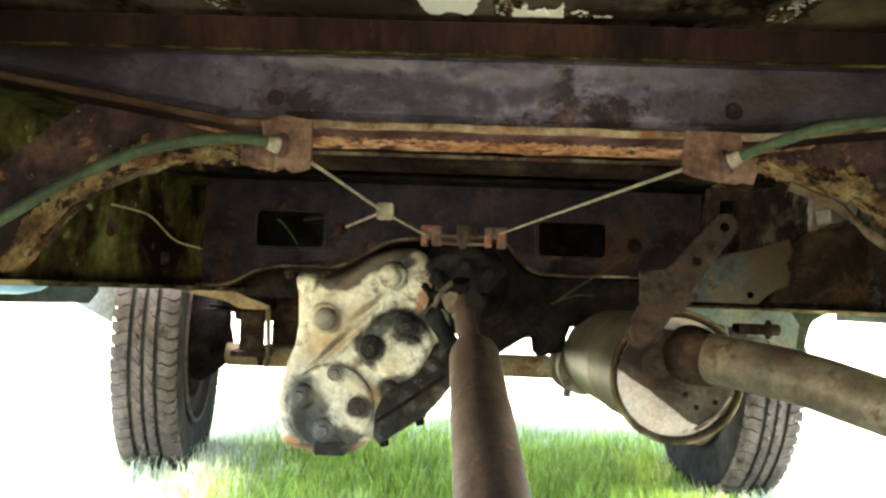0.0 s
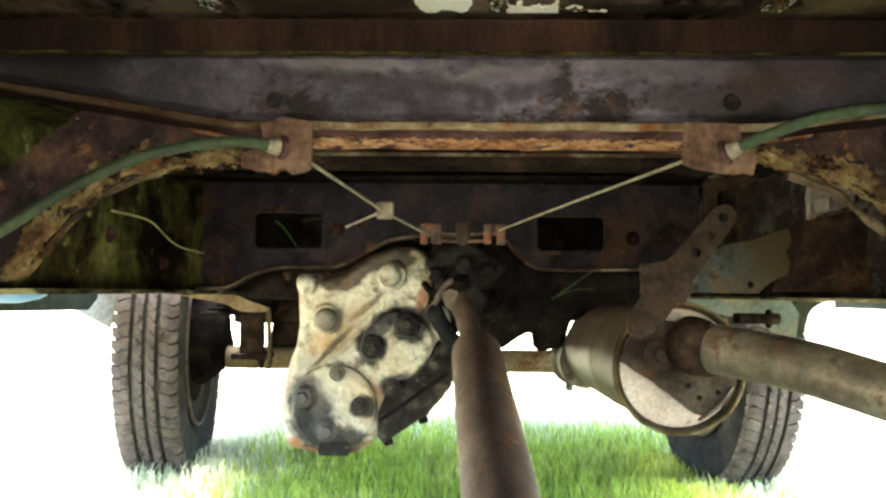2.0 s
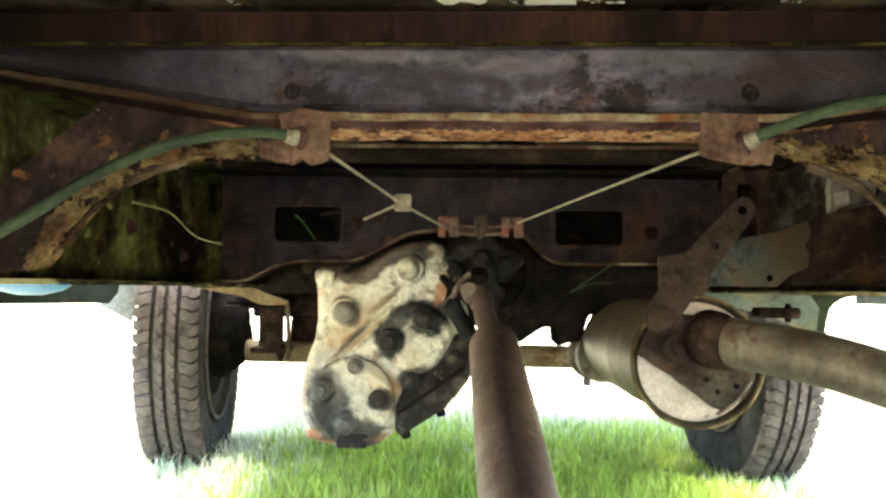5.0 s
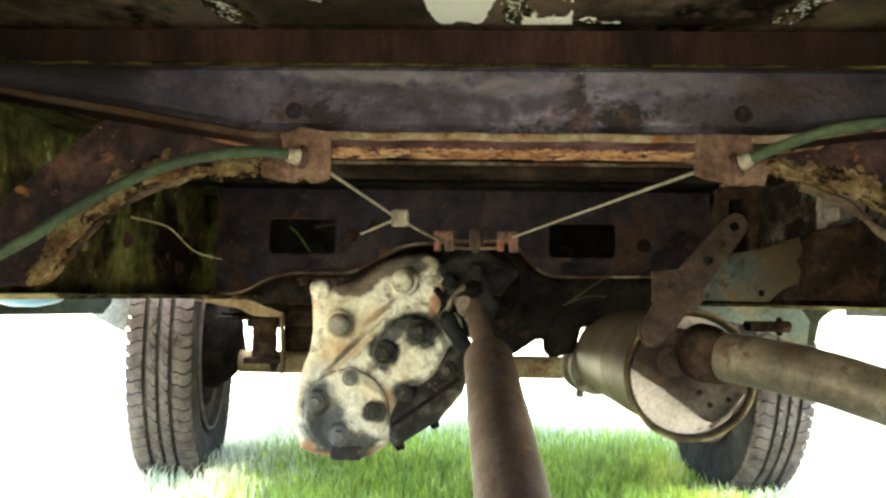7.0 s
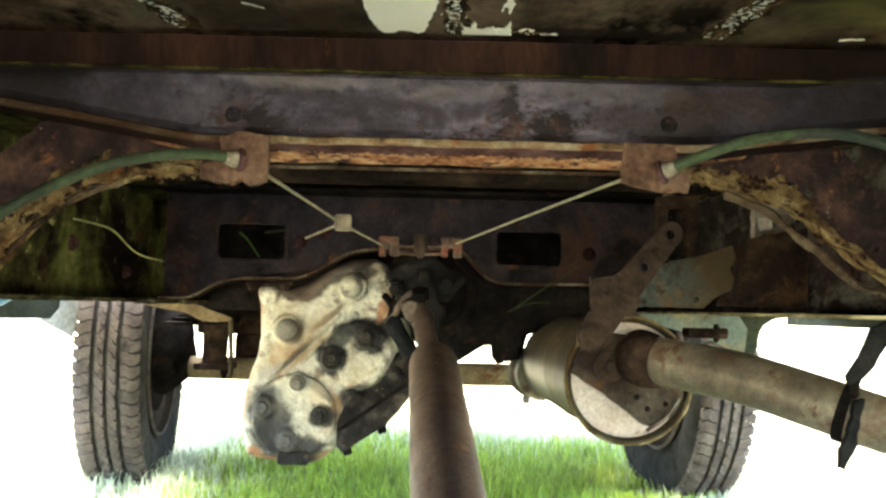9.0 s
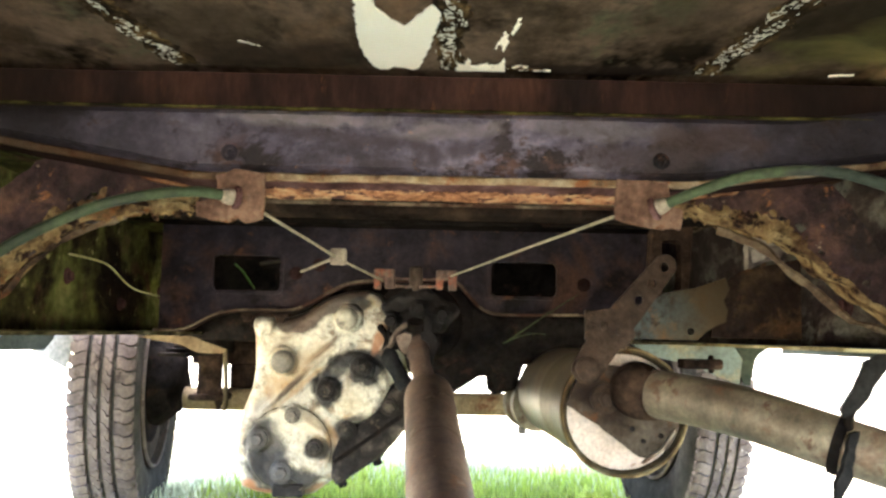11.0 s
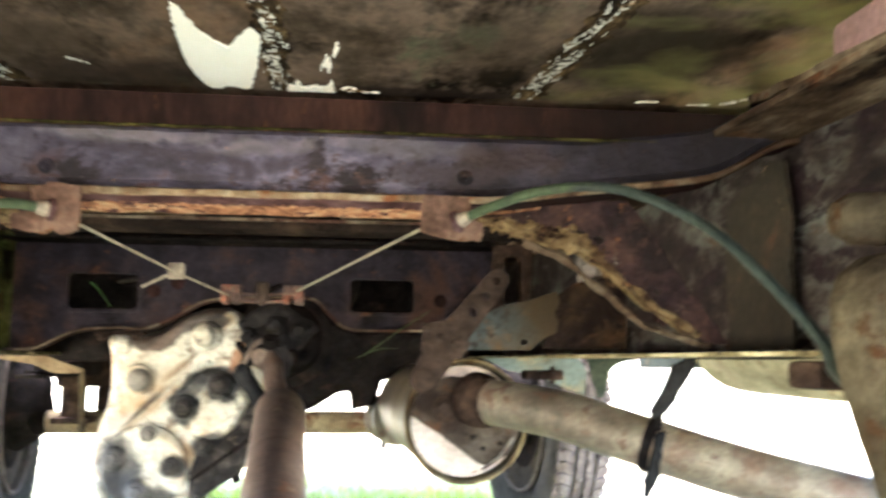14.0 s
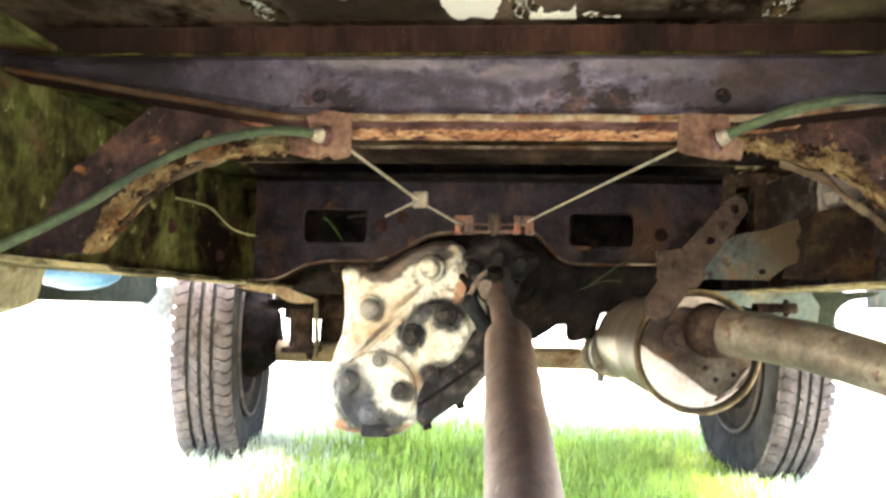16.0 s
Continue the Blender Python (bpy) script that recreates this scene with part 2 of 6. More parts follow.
    "mottled_brown": surface("dark_brown_plate_with_tan_rust", [(0.36, (0.02, 0.013, 0.012)), (0.5, (0.045, 0.03, 0.024)), (0.64, (0.1, 0.066, 0.036))], 16, 0.9, 0, 0.5, 150, [((0.12, 0.066, 0.036), 26, 0.55, 0.65), ((0.02, 0.015, 0.014), 12, 0.55, 0.65)], tone=0.68),
    "dim_stalk": surface("dull_grey_green_stalk", [(0.35, (0.035, 0.045, 0.022)), (0.65, (0.08, 0.095, 0.05))], 50, 0.9, 0, 0.1, 200),
    "equaliser_iron": surface("pinkish_grey_rusty_iron", [(0.35, (0.05, 0.032, 0.027)), (0.5, (0.12, 0.078, 0.062)), (0.68, (0.22, 0.165, 0.125))], 40, 0.85, 0, 0.4, 170, ((0.2, 0.075, 0.045), 45, 0.52, 0.6)),
    "yoke_iron": surface("pinkish_tan_rusty_iron", [(0.35, (0.09, 0.065, 0.052)), (0.5, (0.19, 0.145, 0.115)), (0.68, (0.32, 0.26, 0.21))], 30, 0.8, 0, 0.4, 170, ((0.05, 0.035, 0.03), 26, 0.58, 0.66)),
    "bracket_steel": surface("scorched_grey_brown_bracket", [(0.34, (0.04, 0.026, 0.018)), (0.45, (0.09, 0.068, 0.048)), (0.55, (0.14, 0.115, 0.088)), (0.68, (0.2, 0.17, 0.13))], 18, 0.8, 0, 0.4, 150, [((0.16, 0.07, 0.03), 30, 0.6, 0.68), ((0.03, 0.02, 0.016), 22, 0.57, 0.65)], tone=0.7),
    "worn_rim": surface("ochre_rusted_rim_edge", [(0.38, (0.07, 0.04, 0.018)), (0.5, (0.17, 0.12, 0.055)), (0.64, (0.32, 0.26, 0.14))], 26, 0.8, 0, 0.3, 150),
    "strap": surface("rusty_perforated_strap", [(0.35, (0.045, 0.028, 0.02)), (0.5, (0.1, 0.064, 0.046)), (0.68, (0.18, 0.125, 0.095))], 25, 0.85, 0, 0.4, 170, [((0.2, 0.1, 0.045), 40, 0.6, 0.7), ((0.03, 0.02, 0.018), 18, 0.57, 0.66)], tone=0.42),
    "blue_paint": surface("faded_light_blue_paint_with_rust", [(0.36, (0.07, 0.045, 0.03)), (0.45, (0.08, 0.095, 0.09)), (0.62, (0.13, 0.18, 0.185))], 16, 0.75, 0, 0.3, 150, [((0.2, 0.11, 0.05), 14, 0.5, 0.6), ((0.04, 0.025, 0.02), 22, 0.55, 0.62)], tone=0.6),
    "pale_blue": surface("faded_pale_blue_paint", [(0.36, (0.1, 0.09, 0.06)), (0.45, (0.14, 0.17, 0.16)), (0.62, (0.19, 0.245, 0.235))], 9, 0.75, 0, 0.3, 150, ((0.3, 0.24, 0.13), 8, 0.5, 0.62)),
    "blue_body": surface("light_blue_body_paint", [(0.35, (0.09, 0.24, 0.46)), (0.65, (0.13, 0.31, 0.55))], 8, 0.5, 0, 0.05, 200, tone=0.8),
    "body_under": surface("dirty_green_grey_body_edge", [(0.35, (0.05, 0.065, 0.045)), (0.65, (0.15, 0.17, 0.12))], 12, 0.8, 0, 0.2, 120),
    "sheath": surface("dirty_green_cable_sheath", [(0.35, (0.044, 0.056, 0.034)), (0.6, (0.1, 0.135, 0.068))], 14, 0.68, 0, 0.1, 200, ((0.06, 0.065, 0.055), 7, 0.53, 0.6), tone=0.55),
    "dark_sheath": surface("dark_grey_green_sheath", [(0.35, (0.012, 0.017, 0.014)), (0.6, (0.034, 0.043, 0.034))], 18, 0.66, 0, 0.1, 200),
    "ferrule": surface("pale_cable_ferrule", [(0.35, (0.13, 0.1, 0.075)), (0.65, (0.34, 0.29, 0.22))], 60, 0.7, 0, 0.2, 200),
    "wire": surface("tan_bare_wire", [(0.35, (0.16, 0.135, 0.09)), (0.65, (0.32, 0.28, 0.2))], 60, 0.7, 0.0, 0.2, 260),
    "tyre": surface("dusty_tyre_rubber", [(0.35, (0.085, 0.068, 0.062)), (0.65, (0.18, 0.15, 0.135))], 14, 0.9, 0, 0.2, 220, [((0.055, 0.045, 0.041), 20, 0.54, 0.66), ((0.45, 0.4, 0.37), 60, 0.67, 0.72)], tone=0.94),
    "rocker": surface("dark_green_dirty_rocker", [(0.35, (0.012, 0.018, 0.012)), (0.65, (0.05, 0.06, 0.042))], 12, 0.8, 0, 0.2, 120, ((0.1, 0.075, 0.04), 16, 0.6, 0.7)),
    "pink_plate": surface("pale_pinkish_crumpled_plate", [(0.35, (0.2, 0.165, 0.14)), (0.65, (0.42, 0.37, 0.34))], 16, 0.9, 0, 0.3, 120, ((0.12, 0.07, 0.05), 20, 0.6, 0.68), tone=0.7),
    "oily_flange": surface("oily_black_flange", [(0.35, (0.014, 0.012, 0.012)), (0.62, (0.034, 0.028, 0.027))], 26, 0.7, 0.0, 0.6, 110, (DARKRUST, 24, 0.6, 0.7), tone=0.6),
    "olive_dirt": surface("pale_olive_caked_dirt", [(0.35, (0.24, 0.21, 0.125)), (0.5, (0.4, 0.36, 0.23)), (0.65, (0.55, 0.5, 0.34))], 14, 0.9, 0, 0.4, 120, ((0.2, 0.12, 0.06), 16, 0.58, 0.68), tone=0.72),
    "flap": surface("grey_dusty_flap", [(0.35, (0.13, 0.125, 0.105)), (0.65, (0.22, 0.21, 0.175))], 14, 0.9, 0, 0.2, 120),
    "rim": surface("dirty_steel_wheel", [(0.35, (0.03, 0.026, 0.023)), (0.65, (0.07, 0.058, 0.047))], 12, 0.9, 0.0, 0.2, 160, (DARKRUST, 20, 0.58, 0.68)),
    "tan_cast": surface("tan_dirt_coated_casting", [(0.35, (0.2, 0.14, 0.08)), (0.65, (0.4, 0.31, 0.19))], 12, 0.9, 0, 0.3, 120, (RUST, 14, 0.56, 0.68), tone=0.75),
    "hanger_iron": surface("rusty_spring_hanger", [(0.33, (0.08, 0.055, 0.038)), (0.5, (0.175, 0.14, 0.088)), (0.66, (0.29, 0.24, 0.15))], 13, 0.9, 0, 0.4, 130, ((0.14, 0.07, 0.035), 20, 0.57, 0.66), tone=0.42),
    "rubber": surface("perished_black_rubber", [(0.35, (0.012, 0.012, 0.013)), (0.65, (0.032, 0.032, 0.033))], 30, 0.92, 0, 0.3, 150),
    "pink": surface("faded_pink_paint", [(0.35, (0.36, 0.22, 0.2)), (0.65, (0.46, 0.3, 0.28))], 10, 0.7, 0, 0.1, 150),
    "flake": surface("bare_white_paint", [(0.3, (0.95, 0.9, 0.77)), (0.65, (0.97, 0.93, 0.83))], 20, 0.7, 0, 0.0, 200, None, (1, 1, 1), False, 1.0, 0.0, True),
    "flake_grey": surface("grey_white_paint_flakes", [(0.35, (0.5, 0.48, 0.42)), (0.65, (0.8, 0.77, 0.68))], 50, 0.7, 0, 0.1, 200, [((0.36, 0.24, 0.12), 30, 0.58, 0.66)], clean=True),
    "moss": surface("yellow_green_moss", [(0.42, (0.016, 0.014, 0.008)), (0.52, (0.05, 0.045, 0.014)), (0.66, (0.13, 0.115, 0.035))], 30, 0.95, 0, 0.5, 200),
    "stalk": surface("dry_grass_stalk", [(0.35, (0.15, 0.145, 0.06)), (0.65, (0.26, 0.25, 0.12))], 50, 0.9, 0, 0.1, 200),
    "green_stalk": surface("fresh_green_stalk", [(0.35, (0.05, 0.1, 0.025)), (0.65, (0.08, 0.15, 0.04))], 50, 0.7, 0, 0.1, 200),
    "ground": surface("sunlit_lawn", [(0.35, (0.22, 0.2, 0.1)), (0.55, (0.33, 0.28, 0.18)), (0.7, (0.42, 0.36, 0.25))], 2.2, 0.95, 0, 0.4, 45, clean=True),
}


def grass_material(name, stops):
    """Thin blades that let light through."""
    m = surface(name, stops, 3.5, 0.45, 0, 0.0, 60, None, (1, 1, 1), True)
    n, link = m.node_tree.nodes, m.node_tree.links.new
    bsdf, out = n["Principled BSDF"], n["Material Output"]
    bsdf.inputs["Specular IOR Level"].default_value = 0.3
    tr = n.new("ShaderNodeBsdfTranslucent")
    link(bsdf.inputs["Base Color"].links[0].from_socket, tr.inputs["Color"])
    mx = n.new("ShaderNodeMixShader")
    mx.inputs["Fac"].default_value = 0.4
    link(bsdf.outputs["BSDF"], mx.inputs[1])
    link(tr.outputs["BSDF"], mx.inputs[2])
    link(mx.outputs["Shader"], out.inputs["Surface"])
    return m


def add_end_rust_shade(m, centre, start, full, colour, most=0.9):
    """Darkens a bar towards both ends: rust, with shade put into the colour."""
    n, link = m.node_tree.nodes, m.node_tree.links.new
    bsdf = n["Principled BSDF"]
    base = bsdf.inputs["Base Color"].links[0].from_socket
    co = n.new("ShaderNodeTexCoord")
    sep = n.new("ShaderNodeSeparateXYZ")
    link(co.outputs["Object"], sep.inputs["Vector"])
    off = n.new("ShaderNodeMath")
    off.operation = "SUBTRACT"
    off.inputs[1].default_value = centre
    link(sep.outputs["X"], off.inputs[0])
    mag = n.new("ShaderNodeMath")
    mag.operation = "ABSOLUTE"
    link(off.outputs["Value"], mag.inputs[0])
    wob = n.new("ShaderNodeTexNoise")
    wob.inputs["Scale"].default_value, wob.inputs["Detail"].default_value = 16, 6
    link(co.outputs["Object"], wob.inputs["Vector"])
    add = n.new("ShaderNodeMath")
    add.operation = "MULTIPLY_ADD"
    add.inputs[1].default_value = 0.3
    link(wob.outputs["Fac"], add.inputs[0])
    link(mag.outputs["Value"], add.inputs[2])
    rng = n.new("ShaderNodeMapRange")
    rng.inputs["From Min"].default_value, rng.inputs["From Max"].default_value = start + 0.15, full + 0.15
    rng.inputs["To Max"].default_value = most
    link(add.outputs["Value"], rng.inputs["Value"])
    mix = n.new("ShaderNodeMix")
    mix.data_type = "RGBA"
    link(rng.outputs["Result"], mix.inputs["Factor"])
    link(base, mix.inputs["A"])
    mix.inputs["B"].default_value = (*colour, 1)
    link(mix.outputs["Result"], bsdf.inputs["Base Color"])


# Crossmember and sill ends: rust, darkened further to paint the rails' shade.
add_end_rust_shade(M["steel_grey"], -0.01, 0.08, 0.28, (0.01, 0.008, 0.009), 0.86)
add_end_rust_shade(M["rust_red"], 0.0, 0.12, 0.22, (0.014, 0.008, 0.007), 0.93)
add_end_rust_shade(M["lip_tan"], 0.1, 0.18, 0.32, (0.03, 0.016, 0.01), 0.88)
add_end_rust_shade(M["sill"], 0.02, 0.2, 0.42, (0.01, 0.007, 0.006), 0.8)
# Rust alone on the blue bracket.
add_end_rust_shade(M["blue_paint"], -0.2, 0.09, 0.16, (0.042, 0.027, 0.012), 0.92)


def add_moss(m, start, full, colour):
    """Moss that has spread inwards from the damp outer edge of the floor."""
    n, link = m.node_tree.nodes, m.node_tree.links.new
    bsdf = n["Principled BSDF"]
    base = bsdf.inputs["Base Color"].links[0].from_socket
    co = n.new("ShaderNodeTexCoord")
    sep = n.new("ShaderNodeSeparateXYZ")
    link(co.outputs["Object"], sep.inputs["Vector"])
    wob = n.new("ShaderNodeTexNoise")
    wob.inputs["Scale"].default_value, wob.inputs["Detail"].default_value, wob.inputs["Distortion"].default_value = 9, 6, 0.4
    link(co.outputs["Object"], wob.inputs["Vector"])
    add = n.new("ShaderNodeMath")
    add.operation = "MULTIPLY_ADD"
    add.inputs[1].default_value = 1.0
    link(wob.outputs["Fac"], add.inputs[0])
    link(sep.outputs["X"], add.inputs[2])
    rng = n.new("ShaderNodeMapRange")
    rng.inputs["From Min"].default_value, rng.inputs["From Max"].default_value = start + 0.5, full + 0.5
    link(add.outputs["Value"], rng.inputs["Value"])
    mix = n.new("ShaderNodeMix")
    mix.data_type = "RGBA"
    link(rng.outputs["Result"], mix.inputs["Factor"])
    link(base, mix.inputs["A"])
    mix.inputs["B"].default_value = (*colour, 1)
    link(mix.outputs["Result"], bsdf.inputs["Base Color"])


def add_stain(m, centre, size, colour, most=0.85):
    """One sooty stain with a ragged outline."""
    n, link = m.node_tree.nodes, m.node_tree.links.new
    bsdf = n["Principled BSDF"]
    base = bsdf.inputs["Base Color"].links[0].from_socket
    co = n.new("ShaderNodeTexCoord")
    mp = n.new("ShaderNodeMapping")
    mp.vector_type = "TEXTURE"
    mp.inputs["Location"].default_value = (centre[0], centre[1], 0)
    mp.inputs["Scale"].default_value = (size[0], size[1], 1)
    link(co.outputs["Object"], mp.inputs["Vector"])
    far = n.new("ShaderNodeVectorMath")
    far.operation = "LENGTH"
    link(mp.outputs["Vector"], far.inputs[0])
    wob = n.new("ShaderNodeTexNoise")
    wob.inputs["Scale"].default_value, wob.inputs["Detail"].default_value = 14, 6
    link(co.outputs["Object"], wob.inputs["Vector"])
    add = n.new("ShaderNodeMath")
    add.operation = "MULTIPLY_ADD"
    add.inputs[1].default_value = 1.1
    link(wob.outputs["Fac"], add.inputs[0])
    link(far.outputs["Value"], add.inputs[2])
    rng = n.new("ShaderNodeMapRange")
    rng.inputs["From Min"].default_value, rng.inputs["From Max"].default_value = 1.15, 1.75
    rng.inputs["To Min"].default_value, rng.inputs["To Max"].default_value = most, 0.0
    link(add.outputs["Value"], rng.inputs["Value"])
    mix = n.new("ShaderNodeMix")
    mix.data_type = "RGBA"
    link(rng.outputs["Result"], mix.inputs["Factor"])
    link(base, mix.inputs["A"])
    mix.inputs["B"].default_value = (*colour, 1)
    link(mix.outputs["Result"], bsdf.inputs["Base Color"])


add_stain(M["underseal"], (0.4, 0.76), (0.075, 0.13), (0.025, 0.02, 0.014))
add_stain(M["underseal"], (-0.1, 0.88), (0.1, 0.05), (0.025, 0.018, 0.014))
add_stain(M["underseal"], (0.2, 0.905), (0.14, 0.02), (0.02, 0.014, 0.012))
add_stain(M["underseal"], (-0.16, 0.8), (0.09, 0.07), (0.03, 0.022, 0.015), 0.6)
add_stain(M["underseal"], (0.25, 0.75), (0.05, 0.1), (0.03, 0.022, 0.015), 0.5)
add_moss(M["underseal"], 0.4, 0.66, (0.16, 0.15, 0.055))
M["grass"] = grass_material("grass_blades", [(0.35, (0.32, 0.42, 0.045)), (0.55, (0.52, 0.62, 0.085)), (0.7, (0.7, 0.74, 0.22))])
# Paler copy of the grass, with sunlight put into its colour.
M["lit_grass"] = grass_material("lit_grass_blades", [(0.35, (0.55, 0.58, 0.3)), (0.55, (0.78, 0.78, 0.52)), (0.7, (0.9, 0.88, 0.7))])


def add_blot(m, at, size, tilt, colour, most=0.95, soft=0.35, ragged_by=0.7, fine=40.0):
    """One stain on an upright face: at and size in x and z from the thing's base, tilted uphill by some degrees."""
    n, link = m.node_tree.nodes, m.node_tree.links.new
    bsdf = n["Principled BSDF"]
    base = bsdf.inputs["Base Color"].links[0].from_socket
    co = n.new("ShaderNodeTexCoord")
    mp = n.new("ShaderNodeMapping")
    mp.vector_type = "TEXTURE"
    mp.inputs["Location"].default_value = (at[0], 0, at[1])
    mp.inputs["Rotation"].default_value = (0, -radians(tilt), 0)
    mp.inputs["Scale"].default_value = (size[0], 1000, size[1])
    link(co.outputs["Object"], mp.inputs["Vector"])
    far = n.new("ShaderNodeVectorMath")
    far.operation = "LENGTH"
    link(mp.outputs["Vector"], far.inputs[0])
    wob = n.new("ShaderNodeTexNoise")
    wob.inputs["Scale"].default_value, wob.inputs["Detail"].default_value, wob.inputs["Roughness"].default_value = fine, 6, 0.62
    link(co.outputs["Object"], wob.inputs["Vector"])
    add = n.new("ShaderNodeMath")
    add.operation = "MULTIPLY_ADD"
    add.inputs[1].default_value = 2 * ragged_by
    link(wob.outputs["Fac"], add.inputs[0])
    link(far.outputs["Value"], add.inputs[2])
    rng = n.new("ShaderNodeMapRange")
    rng.inputs["From Min"].default_value, rng.inputs["From Max"].default_value = 1.0 - soft + ragged_by, 1.0 + soft * 0.4 + ragged_by
    rng.inputs["To Min"].default_value, rng.inputs["To Max"].default_value = most, 0.0
    link(add.outputs["Value"], rng.inputs["Value"])
    mix = n.new("ShaderNodeMix")
    mix.data_type = "RGBA"
    link(rng.outputs["Result"], mix.inputs["Factor"])
    link(base, mix.inputs["A"])
    mix.inputs["B"].default_value = (*colour, 1)
    link(mix.outputs["Result"], bsdf.inputs["Base Color"])


# The baked-oil brown also serves for shade painted on the case.
OIL, BAKED_SHADE, RUSTY = (0.016, 0.014, 0.014), (0.05, 0.033, 0.024), (0.3, 0.13, 0.055)
CASE_BASE = (-0.15, 1.7, 0.18)
for (x, z), size, tilt, colour, most, soft in (
    # brown baked oil along the top edge
    ((-0.205, 0.474), (0.036, 0.02), -6, BAKED_SHADE, 0.97, 0.25),
    ((-0.178, 0.486), (0.04, 0.024), 30, BAKED_SHADE, 0.97, 0.25),
    ((-0.145, 0.508), (0.044, 0.022), 32, BAKED_SHADE, 0.97, 0.25),
    ((-0.1, 0.527), (0.05, 0.016), 10, BAKED_SHADE, 0.97, 0.25),
    ((-0.085, 0.508), (0.022, 0.014), 15, OIL, 0.9, 0.3),
    # painted shade: dark crescent beside the upper left bolt
    ((-0.196, 0.402), (0.012, 0.022), 0, BAKED_SHADE, 0.7, 0.5),
    # oil round the upper bearing retainer
    ((-0.137, 0.364), (0.027, 0.035), 10, OIL, 0.97, 0.25),
    ((-0.12, 0.4), (0.04, 0.019), 48, OIL, 0.9, 0.35),
    ((-0.088, 0.416), (0.046, 0.017), 10, OIL, 0.97, 0.3),
    ((-0.074, 0.398), (0.034, 0.03), 0, OIL, 0.97, 0.25),
    ((-0.052, 0.408), (0.016, 0.022), 0, OIL, 0.95, 0.3),
    ((-0.1, 0.3), (0.036, 0.02), 25, OIL, 0.9, 0.3),
    # oil over the lower retainer
    ((-0.243, 0.266), (0.037, 0.05), 10, OIL, 0.93, 0.3),
    ((-0.232, 0.234), (0.045, 0.042), 0, OIL, 0.93, 0.35),
    ((-0.196, 0.204), (0.062, 0.034), -4, OIL, 0.93, 0.3),
    ((-0.15, 0.266), (0.025, 0.021), 0, OIL, 0.95, 0.3),
    ((-0.222, 0.285), (0.012, 0.03), 0, (0.2, 0.18, 0.16), 0.5, 0.8),
    # shade of the rib creases painted as dark streaks, and a tan streak
    ((-0.15, 0.427), (0.042, 0.0065), 41, BAKED_SHADE, 0.9, 0.5),
    ((-0.2, 0.366), (0.044, 0.006), 46, BAKED_SHADE, 0.9, 0.5),
    ((-0.168, 0.415), (0.05, 0.016), 43, (0.42, 0.3, 0.17), 0.55, 0.8),
    # rust bleeding from the edges
    ((-0.05, 0.452), (0.011, 0.032), -20, RUSTY, 0.9, 0.5),
    ((-0.19, 0.36), (0.05, 0.005), 43, (0.3, 0.2, 0.12), 0.6, 0.5),
    ((-0.155, 0.3), (0.02, 0.03), 10, (0.45, 0.33, 0.19), 0.5, 0.6),
    ((-0.225, 0.375), (0.03, 0.02), 40, (0.42, 0.32, 0.2), 0.45, 0.6),
    ((-0.264, 0.43), (0.006, 0.04), 0, (0.33, 0.17, 0.09), 0.75, 0.5),
    ((-0.29, 0.25), (0.007, 0.04), 2, (0.36, 0.18, 0.1), 0.75, 0.5),
    ((-0.18, 0.47), (0.05, 0.008), 38, (0.13, 0.09, 0.065), 0.6, 0.6),
    ((-0.12, 0.505), (0.028, 0.016), 25, (0.05, 0.04, 0.035), 0.7, 0.5),
    ((-0.285, 0.305), (0.012, 0.05), -8, (0.36, 0.2, 0.13), 0.75, 0.6),
    ((-0.268, 0.2), (0.018, 0.012), 0, RUSTY, 0.9, 0.4),
    ((-0.244, 0.187), (0.036, 0.008), 0, RUSTY, 0.85, 0.5),
    ((-0.127, 0.285), (0.009, 0.034), 20, (0.4, 0.25, 0.12), 0.75, 0.6),
    ((-0.14, 0.2), (0.03, 0.01), 20, (0.36, 0.2, 0.1), 0.6, 0.6),
    ((-0.25, 0.33), (0.03, 0.012), 40, (0.33, 0.3, 0.29), 0.6, 0.7),
):
    add_blot(M["white_paint"], (x - CASE_BASE[0], z - CASE_BASE[2]), size, tilt, colour, most, soft * 0.8, 0.55, 38)
# soot on the muffler bracket round its bolt
for (x, z), size in (((-0.03, 0.105), (0.055, 0.03)), ((0.03, 0.122), (0.05, 0.034))):
    add_blot(M["bracket_steel"], (x, z), size, -25, (0.016, 0.009, 0.007), 0.85, 0.5, 0.8, 30)
# worn cream and rust showing through the crossmember's grey face
for (x, z), size, tilt, colour, most in (
    ((0.165, 0.624), (0.06, 0.009), -4, (0.13, 0.113, 0.116), 0.35),
    ((-0.055, 0.627), (0.075, 0.007), -3, (0.17, 0.148, 0.155), 0.5),
    ((0.06, 0.618), (0.05, 0.006), 4, (0.14, 0.12, 0.13), 0.45),
    ((0.27, 0.614), (0.05, 0.012), 0, (0.03, 0.017, 0.013), 0.6),
    ((-0.02, 0.612), (0.06, 0.006), -6, (0.03, 0.023, 0.027), 0.70),
    ((0.075, 0.603), (0.045, 0.009), 12, (0.03, 0.023, 0.027), 0.66),
    ((0.2, 0.6), (0.06, 0.009), 0, (0.035, 0.026, 0.028), 0.70),
    ((0.03, 0.592), (0.1, 0.003), 0, (0.03, 0.023, 0.025), 0.5),
    ((-0.115, 0.6), (0.014, 0.012), 0, (0.06, 0.032, 0.028), 0.62),
):
    add_blot(M["steel_grey"], (x - 0.05, z - 0.58), size, tilt, colour, most, 0.5, 2.0, 30)


